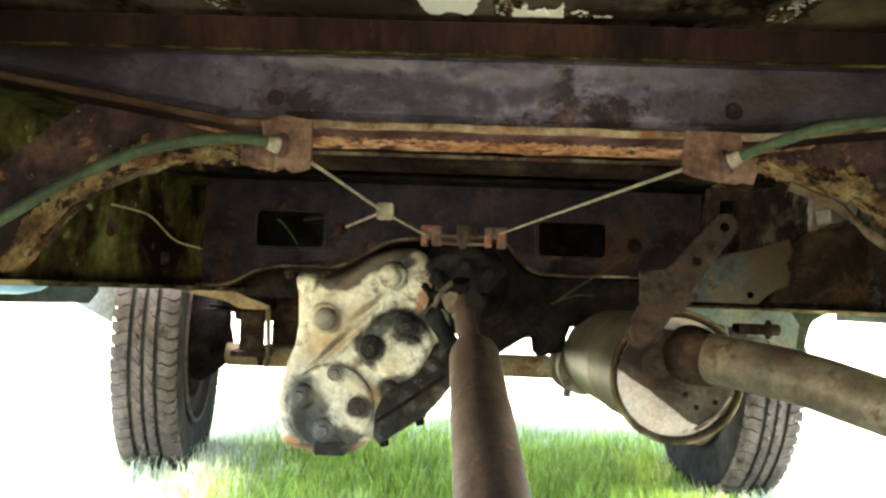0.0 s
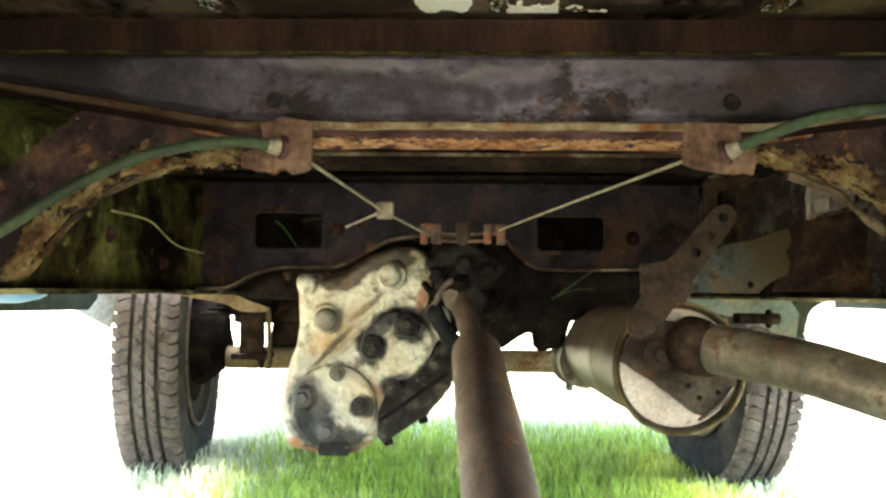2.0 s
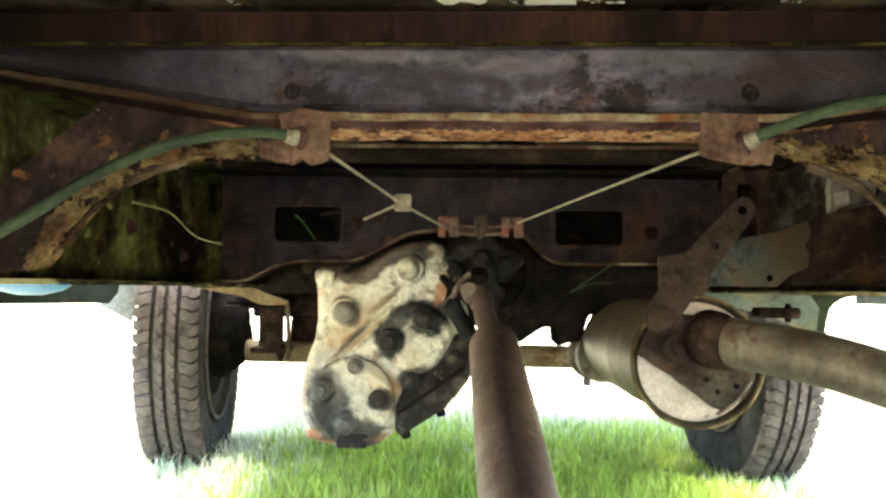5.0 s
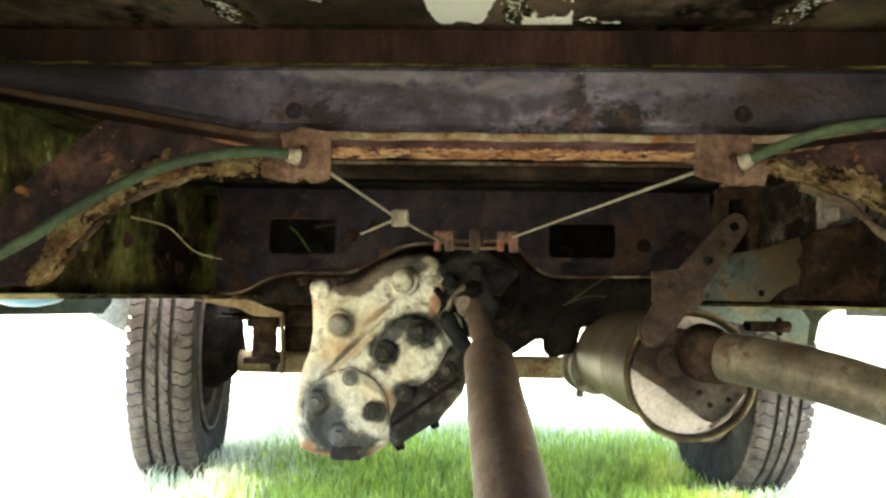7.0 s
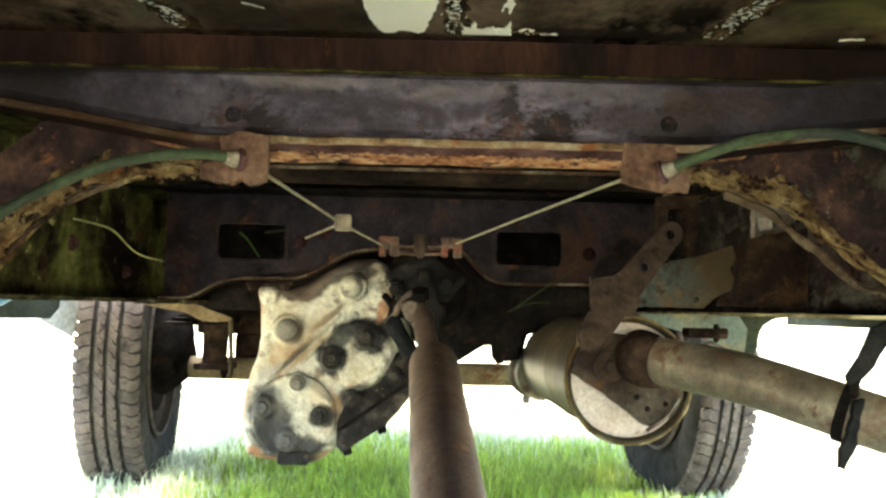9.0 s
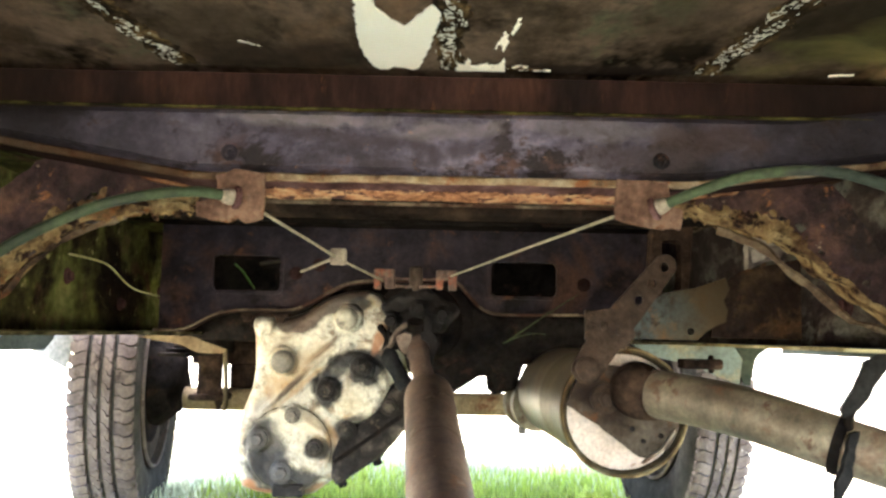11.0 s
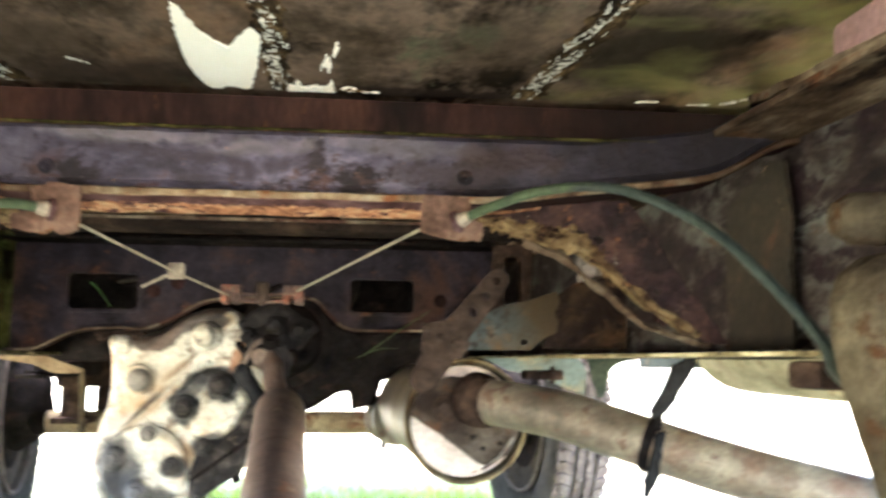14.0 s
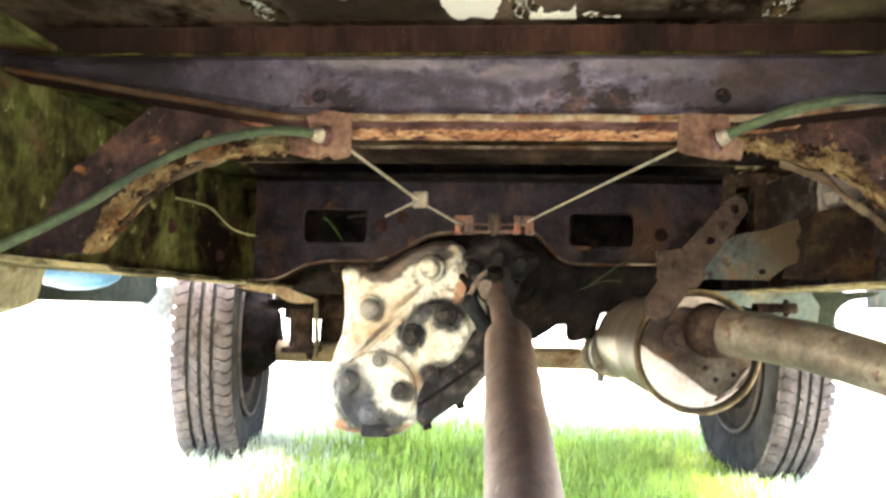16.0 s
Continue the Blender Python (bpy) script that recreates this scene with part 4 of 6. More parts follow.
def truck_body():
    # Inner fenders, hood and front panel are unseen, added to shape the ground's shade.
    body = thing("truck_body", (0, 1.0, 0.4), "light blue pickup truck body with dirty rocker panels", "truck body")
    for s in (-1, 1):
        bm = bmesh.new()
        slab(bm, [[(REAR, 0.44), (2.15, 0.405 if s < 0 else 0.431), (2.2, 0.43), (2.22, 0.72), (2.22, 0.85), (REAR, 0.85)]], (s * 0.87, 0, 0), (0, 1, 0), (0, 0, 1), 0.03)
        part("rocker_panel", bm, M["rocker"], body)
        bm = bmesh.new()
        arch = [(2.42 + 0.42 * math.cos(radians(a)), 0.36 + 0.42 * math.sin(radians(a))) for a in range(170, 9, -10)]
        slab(bm, [[(2.0, 0.8), (2.0, 0.44)] + arch + [(2.86, 0.45), (3.65, 0.5), (3.65, 0.99), (2.6, 0.99)]], (s * 0.87, 0, 0), (0, 1, 0), (0, 0, 1), 0.012)
        part("fender", bm, M["body_under"], body)
        if s < 0:
            bm = bmesh.new()
            slab(bm, [ragged([(-0.9, 0.452), (-0.825, 0.452), (-0.831, 0.413), (-0.845, 0.359), (-0.893, 0.382), (-0.931, 0.4), (-0.9, 0.407)], 0.003, 0.03, 7)], (0, 2.26, 0), (1, 0, 0), (0, 0, 1), 0.008)
            part("splash_flap", bm, M["flap"], body, "grey dirty splash flap")
        bm = bmesh.new()
        box(bm, (-0.5 if s < 0 else 0.43, 1.98, 0.66), (-0.47 if s < 0 else 0.46, 3.66, 1.0), 0.01)
        part("shade_fender", bm, M["black"], body)
    # Outline cut to let sun onto the ground behind the wheels.
    bm = bmesh.new()
    slab(bm, [[(-0.48, 1.85), (-0.48, 2.5), (-0.87, 2.55), (-0.87, 3.7), (0.87, 3.7), (0.87, 2.8), (0.44, 2.72), (0.44, 1.85)]], (0, 0, 1.015), (1, 0, 0), (0, 1, 0), 0.03)
    part("shade_hood", bm, M["black"], body)
    bm = bmesh.new()
    box(bm, (-0.85, 3.66, 0.5), (0.85, 3.7, 1.0), 0.01)
    part("shade_front", bm, M["black"], body)
    # Made-up black wall, added to block light through the plate's slots.
    bm = bmesh.new()
    box(bm, (-0.56, 1.94, 0.437), (0.5, 1.975, 1.0), 0.01)
    part("slot_backing", bm, M["black"], body)
    # Made-up strip, added over a gap where sky shone through.
    bm = bmesh.new()
    box(bm, (0.44, 1.978, 0.6), (0.85, 1.996, 0.99), 0.004)
    part("gap_board", bm, M["black"], body)
    bm = bmesh.new()
    slab(bm, [ragged([(0.64, 0.462), (0.775, 0.462), (0.748, 0.449), (0.715, 0.443), (0.698, 0.432), (0.69, 0.42), (0.685, 0.40), (0.68, 0.37), (0.668, 0.37), (0.655, 0.4)], 0.0015, 0.01, 9)], (0, 1.9, 0), (1, 0, 0), (0, 0, 1), 0.008)
    part("splash_panel", bm, M["rocker"], body, "dark green dirty splash panel")
    bm = bmesh.new()
    lathe(bm, [(0, 0.16), (0.25, 0.19), (0.7, 0.2)], (-0.02, 1.72, 0.62), (0, 1, 0.05), 20)
    part("engine_block", bm, M["black"], body)
    bm = bmesh.new()
    lathe(bm, [(-0.09, 0.004), (-0.075, 0.018), (-0.04, 0.027), (0.0, 0.029), (0.03, 0.024), (0.05, 0.014), (0.058, 0.004)], (-0.662, 1.44, 0.4605), (1, 0, 0.05), 28)
    part("lower_panel", bm, M["blue_body"], body, "clean light blue rounded lower panel")


truck_body()

# ---- frame rails ----
def rail_x(side, y):
    """The inner edge of a rail's flange."""
    return -0.365 - 0.064 * (y - 0.78) if side < 0 else 0.442 - 0.040 * (y - 0.78)


def frame_rail(side):
    rail = thing("frame_rail", (rail_x(side, 0.9), 0.9, 0.45), "open channel-section frame rail, mossy and rusted inside" if side < 0 else "open channel-section frame rail, rusty with pale patches inside", "frame rail", "frame rails")
    y0, y1, w = -2.1, 3.2, 0.075
    rows = 64
    ys = [y0 + (y1 - y0) * k / rows for k in range(rows + 1)]

    def strip(a0, z0, a1, z1, thick_z, name, mat, label=""):
        bm = bmesh.new()
        rings = []
        for y in ys:
            x0, x1 = rail_x(side, y) + side * a0, rail_x(side, y) + side * a1
            j = 0.0012 * noise.noise(Vector((y * 14, side, z0 * 9)))
            rings.append([bm.verts.new(c) for c in ((x0 + j, y, z0), (x1, y, z0), (x1, y, z1 + j), (x0 + j, y, z1 + j))])
        for a, b in zip(rings, rings[1:]):
            for k in range(4):
                bm.faces.new((a[k], a[(k + 1) % 4], b[(k + 1) % 4], b[k]))
        bm.faces.new(rings[0])
        bm.faces.new(rings[-1][::-1])
        return part(name, bm, mat, rail, label)

    strip(w, 0.45, w + 0.007, 0.648, 0, "web", M["moss_web"] if side < 0 else M["pale_web"])
    strip(0, 0.4495 if side < 0 else 0.4508, w - 0.001, 0.4545, 0, "lower_flange", M["flange_edge"] if side < 0 else M["pale_edge"], "dark mossy lower flange with a worn edge" if side < 0 else "pale dirt-caked lower flange")
    strip(0, 0.642, w - 0.001, 0.648, 0, "upper_flange", M["moss_web"] if side < 0 else M["ledge"])
    for k in range(7):
        y = 0.5 + 0.27 * k
        bm = bmesh.new()
        bolt(bm, (rail_x(side, y) + side * (w - 0.002), y, 0.50 + 0.03 * (k % 2)), (-side, 0, 0), 0.008)
        part("rivet", bm, M["rust_red"], rail)
    return rail


frame_rail(-1)
frame_rail(1)

# ---- rear crossmember with its gussets ----
def crossmember():
    cm = thing("crossmember", (0.05, 0.75, 0.58), "grey weathered steel crossmember with orange rusted lower lip", "crossmember")
    n = 90
    xs = [-0.42 + 0.95 * k / n for k in range(n + 1)]

    def low(x):
        if x < -0.145:
            return 0.584 + 0.175 * (-0.145 - x) * 0.95 
        if x > 0.25:
            return 0.584 + 0.13 * (min(x, 0.44) - 0.25) + 0.036 * step(0.43, 0.52, x)
        return 0.584

    def sweep(profile, name, mat, label="", seed=0, a=-0.42, b=0.53, ripple=0.0012):
        """profile: (y, z above the lower edge) round a closed section."""
        bm = bmesh.new()
        rings = []
        for x in [x for x in xs if a <= x <= b]:
            rings.append([bm.verts.new((x, y + ripple * noise.noise(Vector((x * 26, i, seed))), low(x) + z + ripple * noise.noise(Vector((x * 31, i + 7, seed))))) for i, (y, z) in enumerate(profile)])
        m = len(profile)
        for p, q in zip(rings, rings[1:]):
            for k in range(m):
                bm.faces.new((p[k], p[(k + 1) % m], q[(k + 1) % m], q[k]))
        bm.faces.new(rings[0])
        bm.faces.new(rings[-1][::-1])
        return part(name, bm, mat, cm, label)

    bm = bmesh.new()
    rings = []
    for x in xs:
        z0, z1 = low(x), 0.634 + 0.004 * step(0.35, 0.5, abs(x - 0.05))
        z1 = max(z1, z0 + (0.04 if x > 0 else 0.014))
        line = [(0.7365, z0 - 0.001), (0.7345, z0 + 0.0028), (0.7292, z0 + 0.0052), (0.7275, (z0 + z1) / 2), (0.7295, z1 - 0.004), (0.734, z1), (0.80, z1 + 0.001), (0.80, z1 - 0.006), (0.739, z1 - 0.007), (0.739, z0)]
        rings.append([bm.verts.new((x, y + 0.0008 * noise.noise(Vector((x * 20, z * 40, 2))), z)) for y, z in line])
    m = len(rings[0])
    for p, q in zip(rings, rings[1:]):
        for k in range(m):
            bm.faces.new((p[k], p[(k + 1) % m], q[(k + 1) % m], q[k]))
    bm.faces.new(rings[0])
    bm.faces.new(rings[-1][::-1])
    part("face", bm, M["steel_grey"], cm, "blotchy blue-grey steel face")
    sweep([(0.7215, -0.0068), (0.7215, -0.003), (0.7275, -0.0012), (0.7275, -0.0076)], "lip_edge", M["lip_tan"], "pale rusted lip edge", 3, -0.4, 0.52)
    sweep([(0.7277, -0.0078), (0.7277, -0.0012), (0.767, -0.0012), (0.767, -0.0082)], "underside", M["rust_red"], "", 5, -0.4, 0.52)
    sweep([(0.768, -0.0086), (0.768, -0.001), (0.807, -0.001), (0.807, -0.0098)], "rusted_flange", M["rust_orange"], "flaking bright orange rusted flange", 9, -0.2, 0.3, 0.0014)
    bm = bmesh.new()
    ribbon(bm, [(x, 0.7315, 0.635 + 0.0008 * noise.noise(Vector((x * 40, 0, 0)))) for x in xs if -0.4 < x < 0.4], (0, -0.002, 0.001), 0.0012)
    part("moss_line", bm, M["moss"], cm, "thin line of yellow-green moss")
    for x in (-0.115, 0.224):
        bm = bmesh.new()
        lathe(bm, [(0, 0.0064), (0.002, 0.0066), (0.0035, 0.005), (0.0036, 0.0035), (0.0005, 0.003)], (x, 0.7285, 0.598), (0, -1, 0), 18)
        part("rivet", bm, M["plate_dark"], cm)
    bm = bmesh.new()
    slab(bm, [ragged([(0.722, 0.4565), (0.85, 0.4565), (0.857, 0.56), (0.845, 0.6), (0.81, 0.612), (0.755, 0.628), (0.728, 0.622), (0.72, 0.58)], 0.0025, 0.012, 14)], (0.508, 0, 0), (0, 1, 0), (0, 0, 1), 0.004)
    roughen(bm, 0.0015, 30)
    part("end_plate", bm, M["olive_plate"], cm, "smooth dark olive end plate", smooth=False)
    # gussets, mirrored in shape but not in wear
    left = [(-0.105, 0.581), (-0.147, 0.561), (-0.211, 0.556), (-0.263, 0.540), (-0.305, 0.507), (-0.342, 0.462), (-0.405, 0.458), (-0.361, 0.540), (-0.272, 0.609), (-0.2, 0.597)]
    right = [(0.21, 0.581), (0.243, 0.572), (0.287, 0.557), (0.32, 0.549), (0.347, 0.541), (0.387, 0.508), (0.443, 0.470), (0.462, 0.462), (0.474, 0.462), (0.449, 0.497), (0.431, 0.52), (0.403, 0.562), (0.38, 0.592), (0.3, 0.592)]
    rib_left = [(-0.215, 0.553), (-0.262, 0.535), (-0.304, 0.5), (-0.322, 0.478)]
    rib_right = [(0.287, 0.551), (0.32, 0.539), (0.346, 0.519), (0.377, 0.494), (0.416, 0.470), (0.462, 0.459)]
    for outline, low_edge, back, rib, seed, reach in ((left, left[1:6], left[8], rib_left, 1, 1.0), (right, right[1:7], right[12], rib_right, 8, 0.68)):
        rnd = random.Random(seed)
        side = 1 if outline[1][0] > 0 else -1
        o = Vector((back[0], 0, back[1]))
        edge = smooth_path([(x, 0, z) for x, z in low_edge], 10)
        holes = []
        for _ in range(14):
            p = edge[int(len(edge) * rnd.uniform(0.25, 0.9))]
            p = p.lerp(o, rnd.uniform(0.16, 0.3))
            r = rnd.uniform(0.002, 0.0048)
            if all(math.hypot(p.x - hx, p.z - hz) > 0.014 for hx, hz, _ in holes):
                holes.append((p.x, p.z, r))
        bm = bmesh.new()
        loops = [ragged(outline, 0.0016, 0.007, seed)] + [[(x + r * rnd.uniform(0.6, 1.6) * math.cos(a), z + r * rnd.uniform(0.6, 1.3) * math.sin(a)) for a in (2 * math.pi * k / 9 for k in range(9))] for x, z, r in holes]
        slab(bm, loops, (0, 0.782, 0), (1, 0, 0), (0, 0, 1), 0.006)
        g = part("gusset", bm, M["rust_plate"], cm, "red-brown rusted gusset eaten through in places", smooth=False)
        bm = bmesh.new()
        line = [p + Vector((0, 0.772, 0.003 * noise.noise(p * 60))) for p in edge]
        ribbon(bm, line, (0, 0.04, 0.004), 0.005)
        roughen(bm, 0.0025, 90, seed)
        part("gusset_flange", bm, M["scale_tan"], g, "scaly tan rusted flange edge")
        bm = bmesh.new()
        ribbon(bm, smooth_path([(x, 0.795, z) for x, z in rib], 8), (0, -0.005, 0.0045), 0.003)
        roughen(bm, 0.0035, 70, seed)
        part("gusset_rib", bm, M["ledge"], g, "thin rusty rib below the flange")
        bm = bmesh.new()
        run = edge[: max(2, int(len(edge) * reach))]
        for k, p in enumerate(run):
            fade = 1.0 if side < 0 else math.sin(math.pi * min(1, (k + 4) / (len(run) + 6)))
            for _ in range(int(11 * fade)):
                c = p.lerp(o, 0.03 + abs(rnd.gauss(0, 0.09)) * fade) + Vector((rnd.gauss(0, 0.003), 0.778 + rnd.uniform(-0.002, 0.0005), rnd.gauss(0, 0.003)))
                w = rnd.uniform(0.0012, 0.0042) * (0.5 + 0.5 * fade)
                made = bmesh.ops.create_icosphere(bm, subdivisions=1, radius=w)["verts"]
                turn = Matrix.Rotation(rnd.uniform(0, 3.1), 3, "Y")
                stretch = rnd.uniform(0.8, 2.0)
                for v in made:
                    v.co = turn @ Vector((v.co.x * stretch, v.co.y * 0.4, v.co.z)) * rnd.uniform(0.6, 1.25) + c
        tagged(part("rust_scale", bm, M["scale_tan"], g, "thick tan flakes of rust scale"), kind="stuff")
    # chips of scale hanging from the orange flange
    bm = bmesh.new()
    rnd = random.Random(31)
    for _ in range(240):
        w = rnd.uniform(0.001, 0.0026)
        c = Vector((rnd.uniform(-0.085, 0.19), 0.7655 + rnd.gauss(0, 0.0035), 0.5766 + rnd.uniform(-0.0012, 0.0004)))
        made = bmesh.ops.create_icosphere(bm, subdivisions=1, radius=w)["verts"]
        long = rnd.uniform(0.8, 1.4)
        for v in made:
            v.co = Vector((v.co.x * long, v.co.y * 1.2, v.co.z * 0.5)) * rnd.uniform(0.65, 1.25) + c
    tagged(part("loose_scale", bm, M["rust_orange"], cm, "flaking chips of orange rust"), kind="stuff")
    return cm


crossmember()

brace = thing("brace_bar", (0, 0.95, 0.57), "dark brown rusty brace bar behind the crossmember", "brace")
bm = bmesh.new()
box(bm, (-0.34, 0.932, 0.579), (0.38, 0.985, 0.590), 0.003)
roughen(bm, 0.002, 12)
part("bar", bm, M["sooty_bar"], brace)
bm = bmesh.new()
ribbon(bm, [(-0.34 + 0.02 * k, 0.929 + 0.001 * noise.noise(Vector((k * 0.7, 0, 3))), 0.588) for k in range(37)], (0, -0.003, 0.0), 0.003)
part("bar_edge", bm, M["worn_edge"], brace, "thin tan worn bar edge")

# ---- transmission crossmember: plate with two slots and an arched lip ----
def transmission_crossmember():
    tm = thing("transmission_crossmember", (0, 1.62, 0.5), "dark stamped steel crossmember plate with two slots", "crossmember")
    lip = [(-0.435, 0.458), (-0.383, 0.460), (-0.335, 0.484), (-0.297, 0.493), (-0.25, 0.495), (-0.201, 0.496), (-0.163, 0.512), (-0.116, 0.539), (-0.069, 0.548), (0.0, 0.55), (0.074, 0.549), (0.103, 0.522), (0.131, 0.5), (0.178, 0.495), (0.309, 0.497), (0.41, 0.497)]
    bm = bmesh.new()
    slab(bm, [lip + [(0.41, 0.641), (-0.435, 0.641)], round_rect(-0.344, 0.528, -0.227, 0.589, 0.009), round_rect(0.139, 0.528, 0.252, 0.586, 0.009)], (0, 1.622, 0), (1, 0, 0), (0, 0, 1), 0.006)
    plate = part("plate", bm, M["plate_dark"], tm, "", smooth=False)
    curve = smooth_path([(x, 1.618, z) for x, z in lip], 6)
    bm = bmesh.new()
    ribbon(bm, curve, (0, -0.028, 0.0), 0.005)
    part("lip", bm, M["rust_red"], plate)
    bm = bmesh.new()
    ribbon(bm, [p + Vector((0, -0.0285, 0)) for p in curve], (0, -0.0025, 0.0), 0.0042)
    part("lip_edge", bm, M["worn_edge"], plate, "thin pale worn lip edge")
    bm = bmesh.new()
    box(bm, (-0.435, 1.55, 0.6415), (0.41, 1.628, 0.648), 0.002)
    # Painted black, so the gap above the plate reads as unlit.
    part("upper_lip", bm, M["black"], plate)
    for x0, x1, z0, z1 in ((-0.344, -0.227, 0.528, 0.589), (0.139, 0.252, 0.528, 0.586)):
        bm = bmesh.new()
        outer, inner = round_rect(x0 - 0.006, z0 - 0.006, x1 + 0.006, z1 + 0.006, 0.012), round_rect(x0, z0, x1, z1, 0.009)
        slab(bm, [outer, inner], (0, 1.6165, 0), (1, 0, 0), (0, 0, 1), 0.005)
        part("slot_rim", bm, M["plate_dark"], plate)
    bm = bmesh.new()
    slab(bm, [ragged([(-0.5, 0.446), (-0.43, 0.4475), (-0.4, 0.447), (-0.333, 0.4235), (-0.342, 0.417), (-0.385, 0.4175), (-0.42, 0.432), (-0.49, 0.444)], 0.0012, 0.012, 4)], (0, 1.70, 0), (1, 0, 0), (0, 0, 1), 0.006)
    roughen(bm, 0.001, 40)
    part("foot", bm, M["tan_cast"], tm, "tan dirt-coated mounting foot")
    bm = bmesh.new()
    tube(bm, smooth_path([(-0.338, 1.71, 0.424), (-0.335, 1.71, 0.37), (-0.334, 1.71, 0.33), (-0.338, 1.715, 0.315)], 6), 0.0045, 12)
    part("link_rod", bm, M["hanger_iron"], tm)
    for x, z in ((-0.2, 0.56), (-0.16, 0.575), (0.30, 0.55)):
        bm = bmesh.new()
        bolt(bm, (x, 1.6188, z), (0, -1, 0), 0.008, 0.007)
        part("bolt", bm, M["rust_red"], tm)
    bm = bmesh.new()
    box(bm, (-0.285, 1.58, 0.4835), (-0.205, 1.615, 0.489), 0.002)
    bolt(bm, (-0.275, 1.588, 0.4835), (0, 0, -1), 0.008, 0.01)
    bolt(bm, (-0.22, 1.588, 0.4835), (0, 0, -1), 0.008, 0.01)
    part("mount_pad", bm, M["brown_bar"], tm)
    return tm


transmission_crossmember()


# ---- transfer case ----
def transfer_case():
    tc = thing("transfer_case", (-0.15, 1.7, 0.18), "cast iron transfer case in chipped cream paint, caked in black oil", "transfer case")
    housing = [(-0.268, 0.474), (-0.262, 0.483), (-0.248, 0.484), (-0.234, 0.48), (-0.21, 0.482), (-0.184, 0.49), (-0.163, 0.504), (-0.142, 0.518), (-0.105, 0.531), (-0.07, 0.533), (-0.052, 0.524), (-0.043, 0.510), (-0.03, 0.485), (-0.012, 0.44), (-0.004, 0.395), (-0.02, 0.372), (-0.045, 0.335), (-0.075, 0.303), (-0.105, 0.278), (-0.118, 0.245), (-0.121, 0.214), (-0.155, 0.187), (-0.172, 0.182), (-0.21, 0.182), (-0.25, 0.187), (-0.278, 0.195), (-0.287, 0.225), (-0.292, 0.262), (-0.287, 0.302), (-0.277, 0.335), (-0.266, 0.362), (-0.262, 0.40), (-0.264, 0.44)]
    bosses = [(-0.215, 0.409, 0.025, 0.012), (-0.104, 0.484, 0.024, 0.012), (-0.198, 0.262, 0.071, 0.011), (-0.093, 0.366, 0.059, 0.012), (-0.083, 0.348, 0.041, 0.007), (-0.25, 0.47, 0.02, 0.006), (-0.191, 0.32, 0.016, 0.006), (-0.135, 0.362, 0.021, 0.008), (-0.078, 0.401, 0.021, 0.008), (-0.248, 0.279, 0.02, 0.006), (-0.153, 0.267, 0.017, 0.005), (-0.206, 0.225, 0.02, 0.006), (-0.196, 0.196, 0.022, 0.008)]
    bm = bmesh.new()
    casting(bm, housing, 1.60, 0.2, bosses, 0.003, 0.016, 0.0045, 2, 0.06)
    # diagonal ribs
    for v in bm.verts:
        if v.co.y < 1.61:
            for (ax, az), (bx, bz) in (((-0.245, 0.325), (-0.13, 0.434)), ((-0.215, 0.333), (-0.1, 0.437)), ((-0.2, 0.33), (-0.14, 0.29))):
                d = Vector((bx - ax, bz - az))
                t = max(0, min(1, (Vector((v.co.x - ax, v.co.z - az))).dot(d) / d.length_squared))
                v.co.y -= 0.006 * (1 - step(0.002, 0.007, math.hypot(v.co.x - ax - d.x * t, v.co.z - az - d.y * t)))
    part("housing", bm, M["white_paint"], tc, "cast housing in chipped cream-white paint, blotched with black oil")
    pan = [(-0.116, 0.203), (-0.078, 0.228), (-0.042, 0.252), (-0.02, 0.276), (-0.002, 0.30), (0.004, 0.34), (-0.006, 0.376), (-0.026, 0.376), (-0.052, 0.341), (-0.083, 0.31), (-0.113, 0.285), (-0.126, 0.252), (-0.126, 0.214)]
    bm = bmesh.new()
    casting(bm, pan, 1.592, 0.2, [(-0.1, 0.297, 0.012, 0.008), (-0.03, 0.336, 0.012, 0.008)], 0.0045, 0.01, 0.003, 6)
    part("side_cover", bm, M["grease"], tc, "oily black side cover")
    bm = bmesh.new()
    ribbon(bm, smooth_path([(-0.122, 1.585, 0.242), (-0.1, 1.581, 0.257), (-0.055, 1.58, 0.289), (-0.009, 1.58, 0.322)], 5), (0, 0.03, 0), 0.006)
    part("cover_seam", bm, M["black"], tc)
    bm = bmesh.new()
    arc = [(-0.198 + 0.0715 * math.cos(radians(a)), 1.592, 0.262 + 0.0715 * math.sin(radians(a))) for a in range(-15, 140, 6)]
    tube(bm, arc, [0.0013 * (0.5 + 1.2 * abs(noise.noise(Vector((k * 0.4, 3, 0))))) for k in range(len(arc))], 8)
    part("retainer_seam", bm, M["baked_oil"], tc)
    for x, z, r, y, mat in ((-0.213, 0.408, 0.0135, 1.59, "pale_bolt"), (-0.107, 0.483, 0.013, 1.588, "grime_cream"), (-0.135, 0.362, 0.011, 1.573, "grease"), (-0.078, 0.401, 0.011, 1.573, "grease"), (-0.191, 0.32, 0.009, 1.576, "pale_bolt"), (-0.248, 0.279, 0.0115, 1.574, "bolt"), (-0.153, 0.267, 0.010, 1.577, "grease"), (-0.206, 0.225, 0.0115, 1.574, "bolt"), (-0.1, 0.297, 0.0105, 1.583, "grease"), (-0.03, 0.336, 0.010, 1.583, "grease")):
        bm = bmesh.new()
